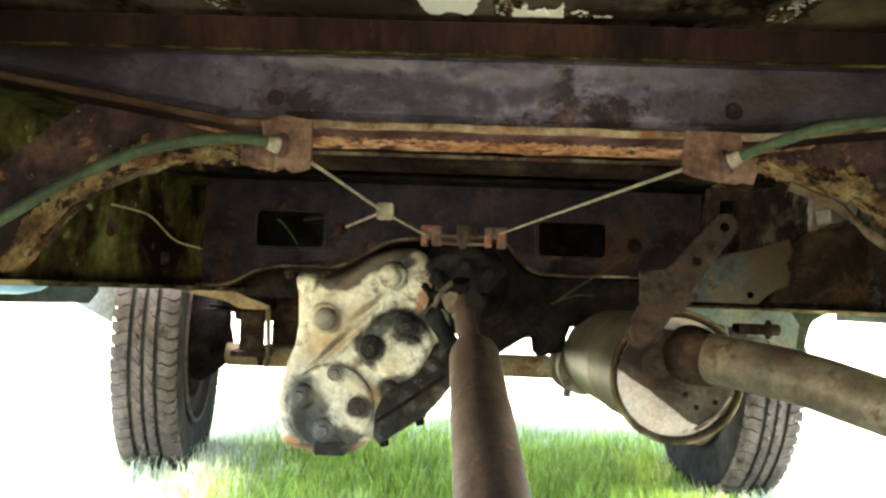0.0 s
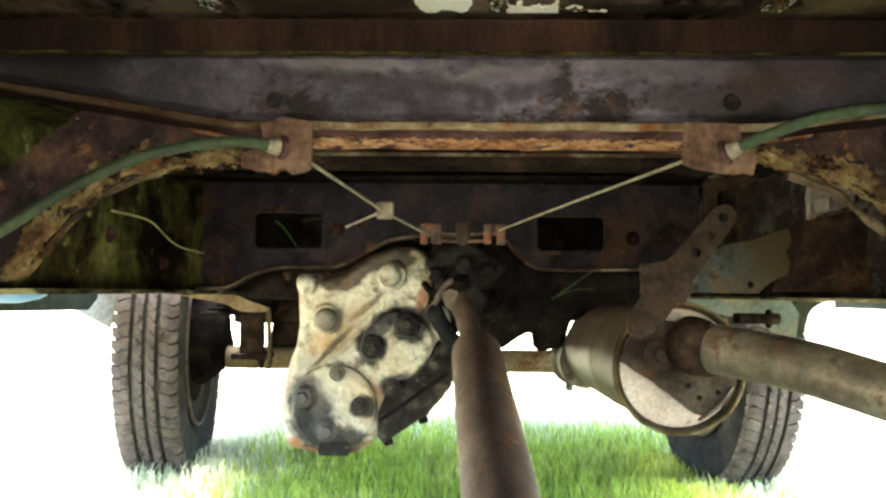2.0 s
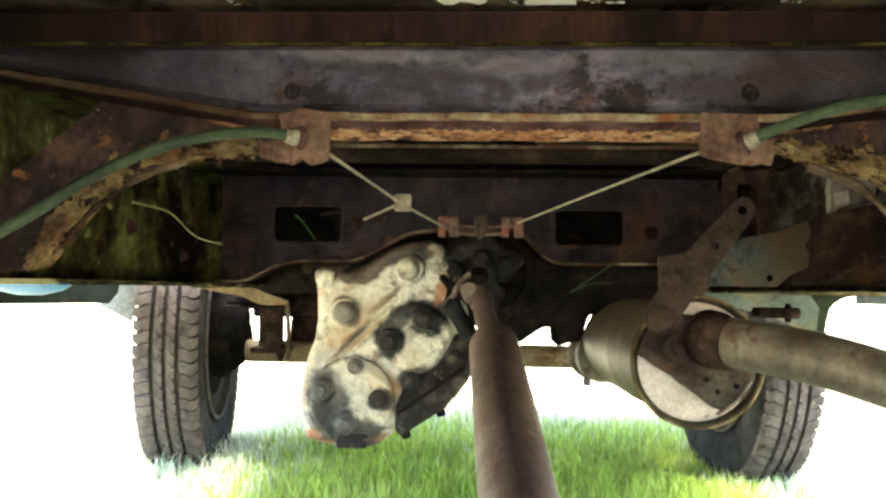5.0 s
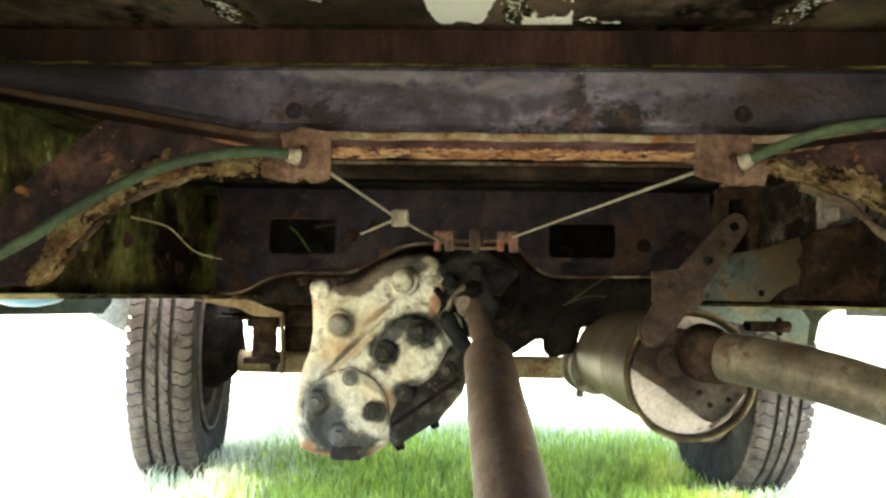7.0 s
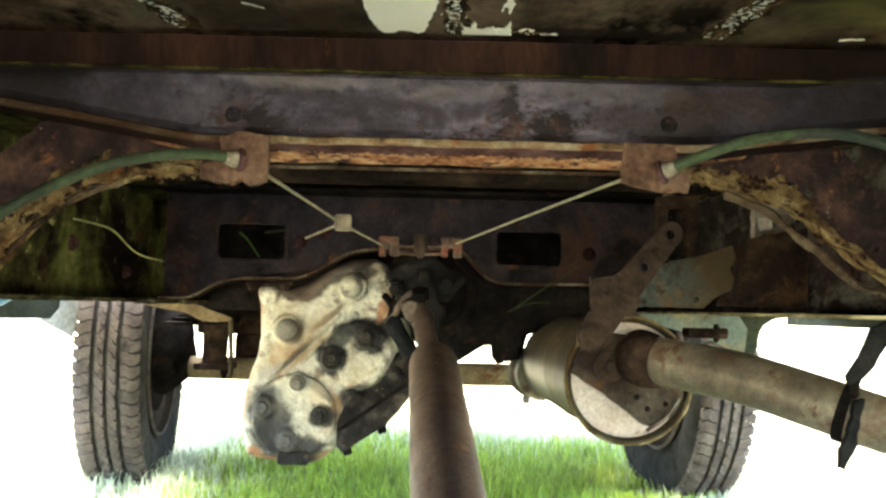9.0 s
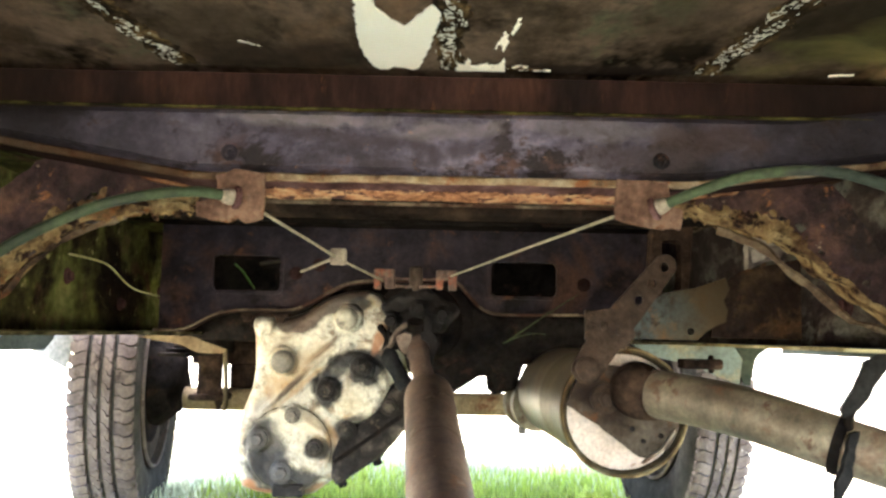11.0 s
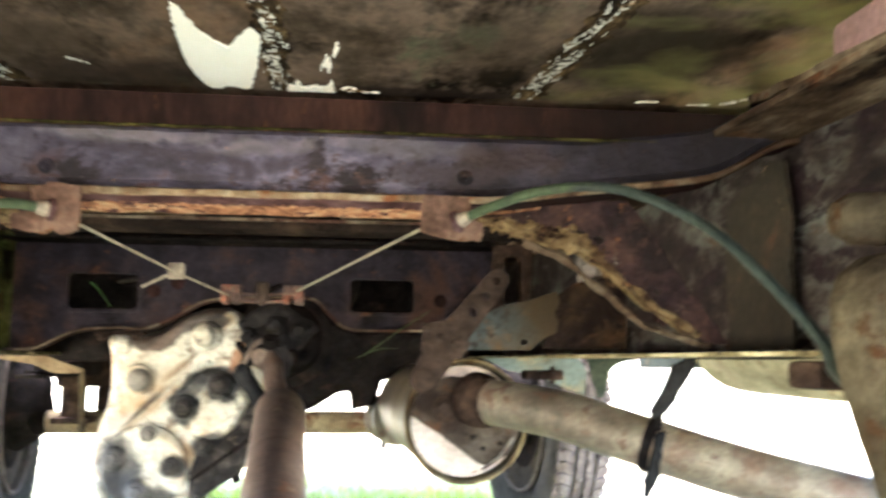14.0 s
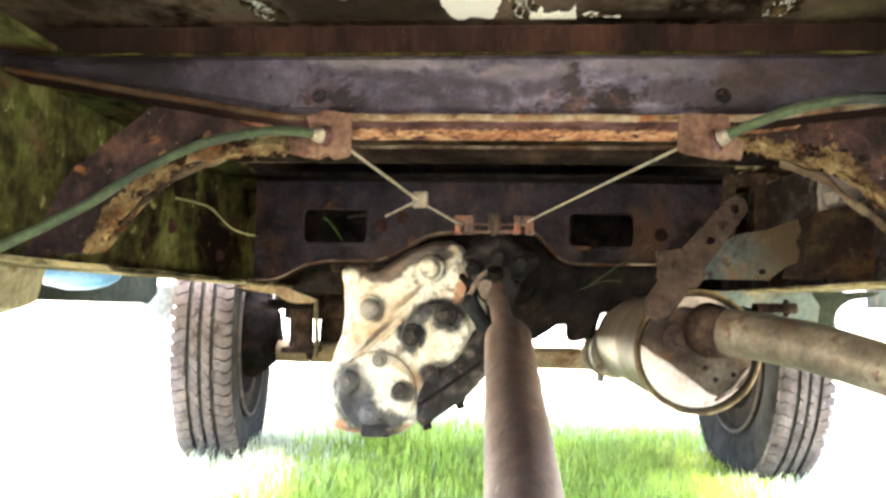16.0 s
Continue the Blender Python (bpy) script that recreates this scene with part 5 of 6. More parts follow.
        if r > 0.0126:
            lathe(bm, [(-0.012, r * 1.55), (0.0, r * 1.5), (0.009, r * 1.32), (0.014, r * 1.0), (0.0155, r * 0.5)], (x, y, z), (0, -1, 0), 28)
        else:
            lathe(bm, [(-0.006, r * 1.5), (0.002, r * 1.5), (0.004, r * 1.25)], (x, y, z), (0, -1, 0), 20)
            lathe(bm, [(0.003, r), (0.011, r), (0.0135, r * 0.78)], (x, y, z), (0, -1, 0), 6)
        part("bolt", bm, M[mat], tc)
    bm = bmesh.new()
    box(bm, (-0.222, 1.574, 0.184), (-0.17, 1.61, 0.207), 0.005)
    roughen(bm, 0.003, 60)
    part("drain_plug", bm, M["grease"], tc, "square plug caked in black oil")
    bm = bmesh.new()
    bolt(bm, (-0.055, 1.66, 0.243), (0.3, 0, -1), 0.009, 0.014)
    part("drain_bolt", bm, M["black"], tc)
    bm = bmesh.new()
    bolt(bm, (-0.115, 1.66, 0.204), (0.3, 0, -1), 0.009, 0.014)
    part("drain_bolt", bm, M["black"], tc)
    bm = bmesh.new()
    tube(bm, smooth_path([(-0.05, 1.585, 0.47), (-0.035, 1.565, 0.45), (-0.04, 1.55, 0.425), (-0.03, 1.54, 0.41)], 5), 0.006, 10)
    part("vent_hose", bm, M["black"], tc)
    return tc


transfer_case()


# ---- adapter housing behind the output yoke ----
def adapter():
    ad = thing("transmission", (0.05, 1.75, 0.38), "oily black transmission tail housing", "transmission")
    bm = bmesh.new()
    lathe(bm, [(0, 0.05), (0.02, 0.062), (0.06, 0.066), (0.07, 0.085), (0.3, 0.1)], (0.025, 1.555, 0.478), (0, 1, 0), 28)
    roughen(bm, 0.004, 22)
    part("tail_housing", bm, M["black"], ad)
    bm = bmesh.new()
    casting(bm, [(0.02, 0.545), (0.08, 0.54), (0.118, 0.51), (0.15, 0.5), (0.33, 0.5), (0.33, 0.43), (0.25, 0.42), (0.2, 0.408), (0.187, 0.365), (0.146, 0.355), (0.142, 0.388), (0.122, 0.386), (0.082, 0.36), (0.055, 0.35), (0.02, 0.36), (-0.01, 0.42)], 1.64, 0.2, [], 0.006, 0.02, 0.006, 11)
    part("side_case", bm, M["black"], ad)
    bm = bmesh.new()
    tube(bm, smooth_path([(-0.272, 1.668, 0.579), (-0.25, 1.662, 0.582), (-0.222, 1.66, 0.585)], 6), 0.0032, 10)
    part("linkage_rod", bm, M["rim"], ad, "dull grey linkage rod behind the slot")
    for k in range(6):
        a = radians(25 + 60 * k)
        bm = bmesh.new()
        bolt(bm, (0.022 + 0.052 * math.cos(a), 1.553, 0.48 + 0.052 * math.sin(a)), (0, -1, 0), 0.0085, 0.01)
        part("bolt", bm, M["black"], ad)
    return ad


adapter()


# ---- drive shaft ----
def drive_shaft():
    a, b = Vector((0.0385, 1.345, 0.3695)), Vector((0.075, 0.58, 0.212))
    d = (b - a).normalized()
    ds = thing("drive_shaft", a, "rusty brown tubular drive shaft", "drive shaft")
    bm = bmesh.new()
    length = (b - a).length
    lathe(bm, [(-0.008, 0.021), (-0.0075, 0.0285), (-0.005, 0.0325), (0.0, 0.0348), (0.004, 0.0352)] + [(length * k / 12, 0.0352) for k in range(1, 12)] + [(length, 0.0352)], a, d, 40)
    part("shaft_tube", bm, M["shaft"], ds)
    bm = bmesh.new()
    line = smooth_path([(0.0365, 1.352, 0.374), (0.031, 1.372, 0.391), (0.0255, 1.4, 0.41), (0.021, 1.43, 0.428), (0.018, 1.455, 0.442)], 6)
    tube(bm, line, [0.0205 - 0.0045 * step(0, 0.5, k / (len(line) - 1)) + 0.003 * step(0.7, 1, k / (len(line) - 1)) for k in range(len(line))], 28)
    roughen(bm, 0.0015, 40)
    part("neck", bm, M["shaft"], ds)
    c = Vector((0.014, 1.47, 0.447))
    for prong in ([(-0.014, 0.455), (-0.004, 0.462), (0.008, 0.459), (0.009, 0.44), (0.004, 0.428), (-0.008, 0.432)], [(0.022, 0.462), (0.034, 0.468), (0.046, 0.456), (0.048, 0.436), (0.042, 0.415), (0.03, 0.422)]):
        bm = bmesh.new()
        slab(bm, [ragged(prong, 0.0008, 0.005, 2)], (0, 1.447, 0), (1, 0, 0), (0, 0, 1), 0.022)
        roughen(bm, 0.003, 60, prong[0][0] * 90)
        # The right arm is darker than the left.
        dark_arm = prong[0][0] > 0
        part("yoke_arm", bm, M["oily_flange"] if dark_arm else M["yoke_iron"], ds, "dark forked yoke arm" if dark_arm else "pinkish rusty forked yoke arm", smooth=False)
    bm = bmesh.new()
    lathe(bm, [(-0.03, 0.015), (-0.015, 0.0165), (0.0, 0.018), (0.012, 0.016), (0.02, 0.011)], c + Vector((0.003, -0.012, -0.012)), (-0.1, 0.75, 0.5), 24)
    roughen(bm, 0.005, 45, 3)
    part("yoke_hub", bm, M["shaft"], ds, "lumpy rusty yoke hub")
    bm = bmesh.new()
    lathe(bm, [(-0.042, 0.011), (-0.04, 0.014), (0.04, 0.014), (0.042, 0.011)], c, (1, 0, 0), 18)
    lathe(bm, [(-0.036, 0.013), (0.036, 0.013)], c, (0, -0.5, 0.86), 18)
    part("universal_joint", bm, M["black"], ds)
    bm = bmesh.new()
    blob = [(0.016 + 0.058 * (1 + 0.16 * math.sin(3 * t + 0.6) + 0.07 * math.sin(7 * t)) * math.cos(t), 0.488 + 0.047 * (1 + 0.12 * math.cos(4 * t)) * math.sin(t)) for t in (2 * math.pi * k / 48 for k in range(48))]
    casting(bm, blob, 1.515, 0.06, [(-0.028, 0.479, 0.016, 0.012), (0.018, 0.5, 0.014, 0.012), (0.055, 0.49, 0.013, 0.013), (0.012, 0.472, 0.03, 0.01)], 0.004, 0.014, 0.007, 5)
    part("output_flange", bm, M["oily_flange"], ds, "greasy black output flange")
    for x, z in ((-0.028, 0.479), (0.018, 0.5), (0.055, 0.49)):
        bm = bmesh.new()
        bolt(bm, (x, 1.503, z), (0, -1, 0), 0.0105, 0.012, False)
        part("flange_bolt", bm, M["oily_flange"], ds)
    bm = bmesh.new()
    line = smooth_path([(-0.029, 1.425, 0.434), (-0.024, 1.422, 0.425), (-0.016, 1.42, 0.411), (-0.006, 1.42, 0.396), (0.004, 1.42, 0.38)], 6)
    tube(bm, line, [0.0045 + 0.0085 * step(0, 0.22, k / (len(line) - 1)) for k in range(len(line))], 18)
    roughen(bm, 0.002, 70)
    part("grease_boot", bm, M["rubber"], ds, "black rubber grease boot")
    bm = bmesh.new()
    tube(bm, smooth_path([(0.01, 1.46, 0.476), (-0.006, 1.456, 0.47), (-0.019, 1.455, 0.454), (-0.025, 1.455, 0.44), (-0.04, 1.458, 0.427)], 6), 0.0042, 10)
    roughen(bm, 0.0015, 90)
    part("grease_pipe", bm, M["yoke_iron"], ds, "bent tan grease pipe")
    bm = bmesh.new()
    lathe(bm, [(0, 0.0352), (0.003, 0.0359), (0.009, 0.0359), (0.012, 0.0352)], a + d * 0.24, d, 40)
    part("weld_band", bm, M["shaft"], ds)
    bm = bmesh.new()
    lathe(bm, [(0, 0.03), (0.04, 0.026), (0.09, 0.022)], b, d, 24)
    part("rear_yoke", bm, M["rust_plate"], ds)
    return ds


drive_shaft()


# ---- muffler, its bracket, tail pipe ----
def muffler():
    rear, front = Vector((0.294, 1.235, 0.3635)), Vector((0.2715, 1.73, 0.3622))
    d = (front - rear).normalized()
    mu = thing("muffler", (0.28, 1.5, 0.28), "dull round steel muffler with pale end plate and rusty rim", "muffler")
    L = (front - rear).length
    bm = bmesh.new()
    lathe(bm, [(0.004, 0.0775), (0.03, 0.0785), (0.2, 0.0785), (0.205, 0.0795), (0.212, 0.0785), (L * 0.7, 0.0785), (L - 0.03, 0.078), (L - 0.005, 0.072), (L, 0.066)], rear, d, 56)
    part("shell", bm, M["muffler"], mu)
    bm = bmesh.new()
    lathe(bm, [(0.006, 0.075), (-0.006, 0.0755), (-0.011, 0.0785), (-0.009, 0.0825), (0.002, 0.0835), (0.012, 0.0805), (0.014, 0.077)], rear, d, 56, False)
    part("rim", bm, M["hanger_iron"], mu, "rusty crimped rim")
    bm = bmesh.new()
    lathe(bm, [(-0.0095, 0.0805), (-0.0112, 0.0818), (-0.0098, 0.0838), (-0.004, 0.0846), (-0.002, 0.0834)], rear, d, 56, False)
    roughen(bm, 0.0006, 60)
    part("rim_edge", bm, M["worn_rim"], mu, "thin ochre edge of the crimped rim")
    bm = bmesh.new()
    lathe(bm, [(0.004, 0.0755), (0.002, 0.06), (-0.001, 0.04), (-0.002, 0.012)], rear, d, 48)
    part("end_plate", bm, M["muffler_end"], mu, "pale whitish end plate")
    bm = bmesh.new()
    lathe(bm, [(0, 0.05), (0.02, 0.047), (0.035, 0.04), (0.042, 0.046), (0.055, 0.046), (0.062, 0.036)], front + Vector((-0.038, -0.01, -0.026)), Vector((-0.35, 1, 0)), 32)
    part("inlet_neck", bm, M["exhaust"], mu)
    bm = bmesh.new()
    bolt(bm, front + Vector((-0.062, 0.045, -0.066)), (0, -0.2, -1), 0.008, 0.02)
    part("clamp_bolt", bm, M["bolt"], mu)
    bm = bmesh.new()
    poly = [(-0.078, 0.012), (-0.06, 0.05), (-0.02, 0.062), (0.04, 0.055), (0.066, 0.02), (0.068, -0.02), (0.056, -0.045), (0.03, -0.06), (0.015, -0.055), (-0.035, -0.015)]
    slab(bm, [ragged(poly, 0.001, 0.01, 4)], rear + Vector((0, -0.016, 0)), (1, 0, 0.04), (0, 0, 1), 0.006)
    part("end_bracket", bm, M["bracket_steel"], mu, "scorched grey-brown triangular bracket plate", smooth=False)
    for x, z in ((0.022, -0.035), (0.045, -0.028), (0.008, -0.02)):
        bm = bmesh.new()
        lathe(bm, [(0, 0.0035), (0.0015, 0.0035), (0.002, 0.002)], rear + Vector((x, -0.019, z)), (0, -1, 0), 10)
        part("rivet", bm, M["black"], mu)
    bm = bmesh.new()
    lathe(bm, [(0, 0.019), (0.01, 0.019), (0.012, 0.016)], rear + Vector((-0.028, -0.019, 0.018)), (0, -1, 0), 24)
    bolt(bm, rear + Vector((-0.028, -0.031, 0.018)), (0, -1, 0), 0.01, 0.009, False)
    part("bracket_bolt", bm, M["strap"], mu)
    bm = bmesh.new()
    tube(bm, smooth_path([(0.312, 1.23, 0.393), (0.303, 1.19, 0.394), (0.302, 1.165, 0.394), (0.308, 1.145, 0.393), (0.316, 1.132, 0.392)], 6), [0.037 - 0.004 * step(0, 0.3, k / 24) - 0.003 * step(0.6, 1, k / 24) for k in range(25)], 30)
    roughen(bm, 0.002, 40)
    part("outlet_neck", bm, M["brown_bar"], mu, "dark sooty outlet neck")
    bm = bmesh.new()
    ribbon(bm, [rear + Vector((0.02, -0.02, -0.062)), rear + Vector((0.045, -0.02, -0.045)), rear + Vector((0.062, -0.02, -0.02))], (0, -0.008, 0), 0.003)
    part("bracket_lip", bm, M["muffler"], mu)
    return mu


muffler()


def tail_pipe():
    tp = thing("tail_pipe", (0.42, 1.0, 0.33), "dull rust-spotted exhaust tail pipe", "exhaust pipe")
    line = smooth_path([(0.302, 1.155, 0.394), (0.335, 1.105, 0.391), (0.385, 1.045, 0.382), (0.435, 1.0, 0.366), (0.49, 0.965, 0.348), (0.58, 0.93, 0.322), (0.72, 0.9, 0.29)], 8)
    bm = bmesh.new()
    tube(bm, line[3:], [0.027] + [0.0285] * (len(line) - 4), 32)
    part("pipe", bm, M["exhaust"], tp)
    bm = bmesh.new()
    tube(bm, [line[3], line[3].lerp(line[4], 0.5)], 0.0297, 32)
    part("pipe_mouth", bm, M["exhaust"], tp, "flared pipe mouth")
    return tp


tail_pipe()


def pipe_hanger():
    h = thing("pipe_hanger", (0.47, 0.965, 0.33), "black perished rubber strap and clamp holding the tail pipe", "hanger")
    bm = bmesh.new()
    slab(bm, [ragged([(-0.02, 0.0), (0.018, 0.0), (0.016, -0.03), (0.011, -0.045), (0.012, -0.058), (0.006, -0.068), (-0.01, -0.07), (-0.02, -0.055), (-0.016, -0.035)], 0.0012, 0.008, 2)], (0.502, 0.955, 0.450), Vector((1, 0, 0.45)), Vector((0.52, 0, 1)), 0.008)
    part("strap", bm, M["rubber"], h, "", smooth=False)
    bm = bmesh.new()
    tube(bm, [(0.472, 0.956, 0.398), (0.468, 0.957, 0.384), (0.467, 0.957, 0.37)], 0.005, 10)
    part("hook", bm, M["black"], h)
    bm = bmesh.new()
    c, ax = Vector((0.468, 0.978, 0.3545)), Vector((0.055, -0.035, -0.018))
    lathe(bm, [(-0.0055, 0.0285), (-0.0055, 0.0318), (0.0055, 0.0318), (0.0055, 0.0285)], c, ax, 28, False)
    part("clamp_band", bm, M["black"], h)
    bm = bmesh.new()
    slab(bm, [ragged([(-0.004, 0.02), (0.005, 0.022), (0.006, -0.015), (0.009, -0.026), (0.002, -0.05), (-0.003, -0.048), (-0.007, -0.03), (-0.003, -0.015)], 0.001, 0.008, 5)], c + Vector((-0.008, -0.036, -0.004)), Vector((1, 0, 0.1)), Vector((0.25, 0, 1)), 0.009)
    part("clamp_tail", bm, M["rubber"], h, "", smooth=False)
    return h


pipe_hanger()


def muffler_strap():
    st = thing("muffler_strap", (0.28, 1.1, 0.46), "rusty perforated steel strap hanging the muffler", "strap")
    u, v = Vector((0.603, 0, 0.798)), Vector((-0.798, 0, 0.603))
    low = [(-0.018 * math.sin(radians(a)), 0.018 * math.cos(radians(a)) + 0.0) for a in range(0, 181, 20)]
    top = [(0.152 + 0.0135 * math.sin(radians(a)), -0.0135 * math.cos(radians(a)) + 0.001) for a in range(0, 181, 20)]
    bm = bmesh.new()
    slab(bm, [low + [(0.06, -0.015)] + top + [(0.075, 0.021), (0.05, 0.022)]] + [ring(a, 0.001 + 0.006 * (a < 0.09), 0.0056) for a in (0.15, 0.125, 0.101)], (0.224, 1.094, 0.423), u, v, 0.005)
    part("strap_bar", bm, M["strap"], st, "", smooth=False)
    bm = bmesh.new()
    slab(bm, [ragged([(0.221, 0.457), (0.235, 0.452), (0.268, 0.446), (0.28, 0.462), (0.272, 0.488), (0.254, 0.494), (0.221, 0.491)], 0.0008, 0.008, 4)], (0, 1.0925, 0), (1, 0, 0), (0, 0, 1), 0.006)
    part("clip_plate", bm, M["strap"], st, "", smooth=False)
    bm = bmesh.new()
    lathe(bm, [(0, 0.014), (0.006, 0.014), (0.008, 0.011)], (0.224, 1.091, 0.423), (0, -1, 0), 24)
    part("washer", bm, M["strap"], st)
    for x, z in ((0.228, 0.484), (0.243, 0.473), (0.262, 0.467)):
        bm = bmesh.new()
        lathe(bm, [(0, 0.0052), (0.002, 0.005), (0.003, 0.003)], (x, 1.089, z), (0, -1, 0), 14)
        part("rivet", bm, M["strap"], st)
    return st


muffler_strap()


def rail_bracket():
    br = thing("rail_bracket", (0.4, 1.13, 0.46), "light blue painted bracket blotched with rust", "bracket")
    bm = bmesh.new()
    slab(bm, [[(0.275, 0.459), (0.362, 0.459), (0.374, 0.47), (0.384, 0.476), (0.396, 0.481), (0.399, 0.495), (0.394, 0.507), (0.401, 0.52), (0.397, 0.535), (0.36, 0.522), (0.325, 0.515), (0.285, 0.49)], ring(0.354, 0.469, 0.0042, 10)], (0, 1.13, 0), (1, 0, 0), (0, 0, 1), 0.005)
    part("plate", bm, M["blue_paint"], br, "", smooth=False)
    bm = bmesh.new()
    slab(bm, [[(0.38, 0.462), (0.49, 0.462), (0.49, 0.56), (0.42, 0.545), (0.40, 0.53)]], (0, 1.137, 0), (1, 0, 0), (0, 0, 1), 0.006)
    part("backing", bm, M["mottled_brown"], br, "", smooth=False)
    bm = bmesh.new()
    slab(bm, [[(0.36, 0.45), (0.52, 0.452), (0.535, 0.43), (0.53, 0.39), (0.5, 0.40), (0.46, 0.418), (0.40, 0.43)]], (0, 1.5, 0), (1, 0, 0), (0, 0, 1), 0.006)
    part("apron", bm, M["pale_blue"], br, "pale blue rusty apron", smooth=False)
    bm = bmesh.new()
    box(bm, (0.395, 1.32, 0.418), (0.44, 1.36, 0.432), 0.004)
    bolt(bm, (0.44, 1.34, 0.425), (1, 0, 0), 0.009, 0.015)
    part("stud", bm, M["brown_bar"], br)
    return br


rail_bracket()

bm = bmesh.new()
slab(bm, [[(0.335, 0.504), (0.392, 0.504), (0.4, 0.614), (0.345, 0.612)], round_rect(0.356, 0.525, 0.383, 0.595, 0.006)], (0, 1.3, 0), (1, 0, 0), (0, 0, 1), 0.03)
roughen(bm, 0.002, 30)
single("frame_outrigger", bm, M["brown_bar"], (0.36, 1.3, 0.5), "dark rusty outrigger frame beside the rail", "bracket", "", False)

bm = bmesh.new()
slab(bm, [ragged([(0.441, 0.596), (0.5, 0.592), (0.496, 0.57), (0.476, 0.561), (0.455, 0.555), (0.441, 0.549)], 0.0015, 0.008, 6)], (0, 1.19, 0), (1, 0, 0), (0, 0, 1), 0.012)
ribbon(bm, [(0.441, 1.19, 0.572), (0.46, 1.17, 0.576), (0.482, 1.18, 0.58)], (0, 0.002, -0.016), 0.003)
roughen(bm, 0.004, 40)
single("body_mount", bm, M["pink_plate"], (0.44, 1.19, 0.53), "pale pinkish crumpled body mount bracket", "bracket", "", False)


# ---- parking brake cables ----
def anchor_bracket(outline, seed, label):
    xs = [p[0] for p in outline]
    br = thing("cable_bracket", (sum(xs) / len(xs), 0.722, 0.545), label, "bracket", "parking brake cable brackets")
    bm = bmesh.new()
    slab(bm, [ragged(outline, 0.0009, 0.006, seed)], (0, 0.717, 0), (1, 0, 0), (0, 0, 1), 0.005)
    roughen(bm, 0.0006, 90, seed)
    part("plate", bm, M["pink_rust"], br, "", smooth=False)
    return br


anchor_bracket([(-0.136, 0.546), (-0.112, 0.541), (-0.104, 0.545), (-0.098, 0.541), (-0.085, 0.545), (-0.084, 0.579), (-0.108, 0.583), (-0.122, 0.578), (-0.12, 0.559), (-0.136, 0.557)], 3, "rusty pink-brown bracket anchoring a green cable")
anchor_bracket([(0.186, 0.5505), (0.206, 0.545), (0.236, 0.543), (0.238, 0.558), (0.228, 0.561), (0.226, 0.58), (0.187, 0.581)], 4, "rusty brown bracket anchoring a green cable")


def brake_cable(label, sheath, wire, grommet):
    ca = thing("brake_cable", sheath[0], label, "cable", "parking brake cables")
    line = smooth_path(sheath, 10)
    cut = len(line) if grommet else 29
    bm = bmesh.new()
    tube(bm, line[:cut], 0.004, 14)
    part("sheath", bm, M["sheath"], ca, "dirty green sheath")
    # The right cable turns darker towards the rail.
    if cut < len(line):
        bm = bmesh.new()
        tube(bm, line[cut - 1:], 0.0041, 14)
        part("sheath", bm, M["dark_sheath"], ca, "sheath darkened to grey")
    d = (line[1] - line[0]).normalized()
    bm = bmesh.new()
    lathe(bm, [(-0.004, 0.006), (0.002, 0.0064), (0.003, 0.0058), (0.006, 0.0054), (0.008, 0.0046)], line[0], d, 20)
    part("ferrule", bm, M["ferrule"], ca, "pale end ferrule")
    bm = bmesh.new()
    lathe(bm, [(-0.0055, 0.0088), (-0.0035, 0.0094), (-0.0015, 0.009), (-0.001, 0.0066)], line[0], d, 20)
    part("grommet", bm, M["rust_red"], ca, "rusty ring round the ferrule")
    bm = bmesh.new()
    tube(bm, smooth_path(wire, 8), 0.0014, 8)
    part("inner_wire", bm, M["wire"], ca, "bare tan steel wire")
    if grommet:
        bm = bmesh.new()
        c = Vector(grommet)
        box(bm, c - Vector((0.009, 0.006, 0.009)), c + Vector((0.009, 0.006, 0.009)), 0.003)
        lathe(bm, [(0, 0.0055), (0.005, 0.0055)], c + Vector((0.003, -0.006, 0.001)), (0, -1, 0), 12)
        part("cable_clamp", bm, M["ferrule"], ca, "pale square cable clamp")
        bm = bmesh.new()
        tube(bm, smooth_path([c, c + Vector((-0.022, 0.04, -0.004)), c + Vector((-0.052, 0.08, -0.012))], 6), 0.0017, 8)
        part("wire_tail", bm, M["ferrule"], ca)
    return ca


brake_cable("green sheathed parking brake cable with a clamp on its wire", [(-0.109, 0.714, 0.561), (-0.131, 0.70, 0.5625), (-0.161, 0.68, 0.5565), (-0.194, 0.66, 0.544), (-0.231, 0.635, 0.519), (-0.266, 0.615, 0.489), (-0.318, 0.58, 0.452), (-0.36, 0.52, 0.42), (-0.39, 0.3, 0.4), (-0.4, -0.2, 0.4)], [(-0.087, 0.725, 0.551), (-0.072, 0.9, 0.545), (-0.061, 1.02, 0.5405), (-0.04, 1.13, 0.533), (-0.023, 1.2, 0.527)], (-0.060, 1.018, 0.5415))
brake_cable("green sheathed parking brake cable arching to the rail", [(0.219, 0.714, 0.560), (0.242, 0.70, 0.5695), (0.283, 0.68, 0.581), (0.334, 0.65, 0.5775), (0.383, 0.61, 0.546), (0.413, 0.58, 0.507), (0.438, 0.55, 0.462), (0.443, 0.53, 0.434), (0.44, 0.4, 0.40), (0.44, -0.3, 0.38)], [(0.188, 0.725, 0.554), (0.13, 0.95, 0.545), (0.065, 1.2, 0.534)], None)


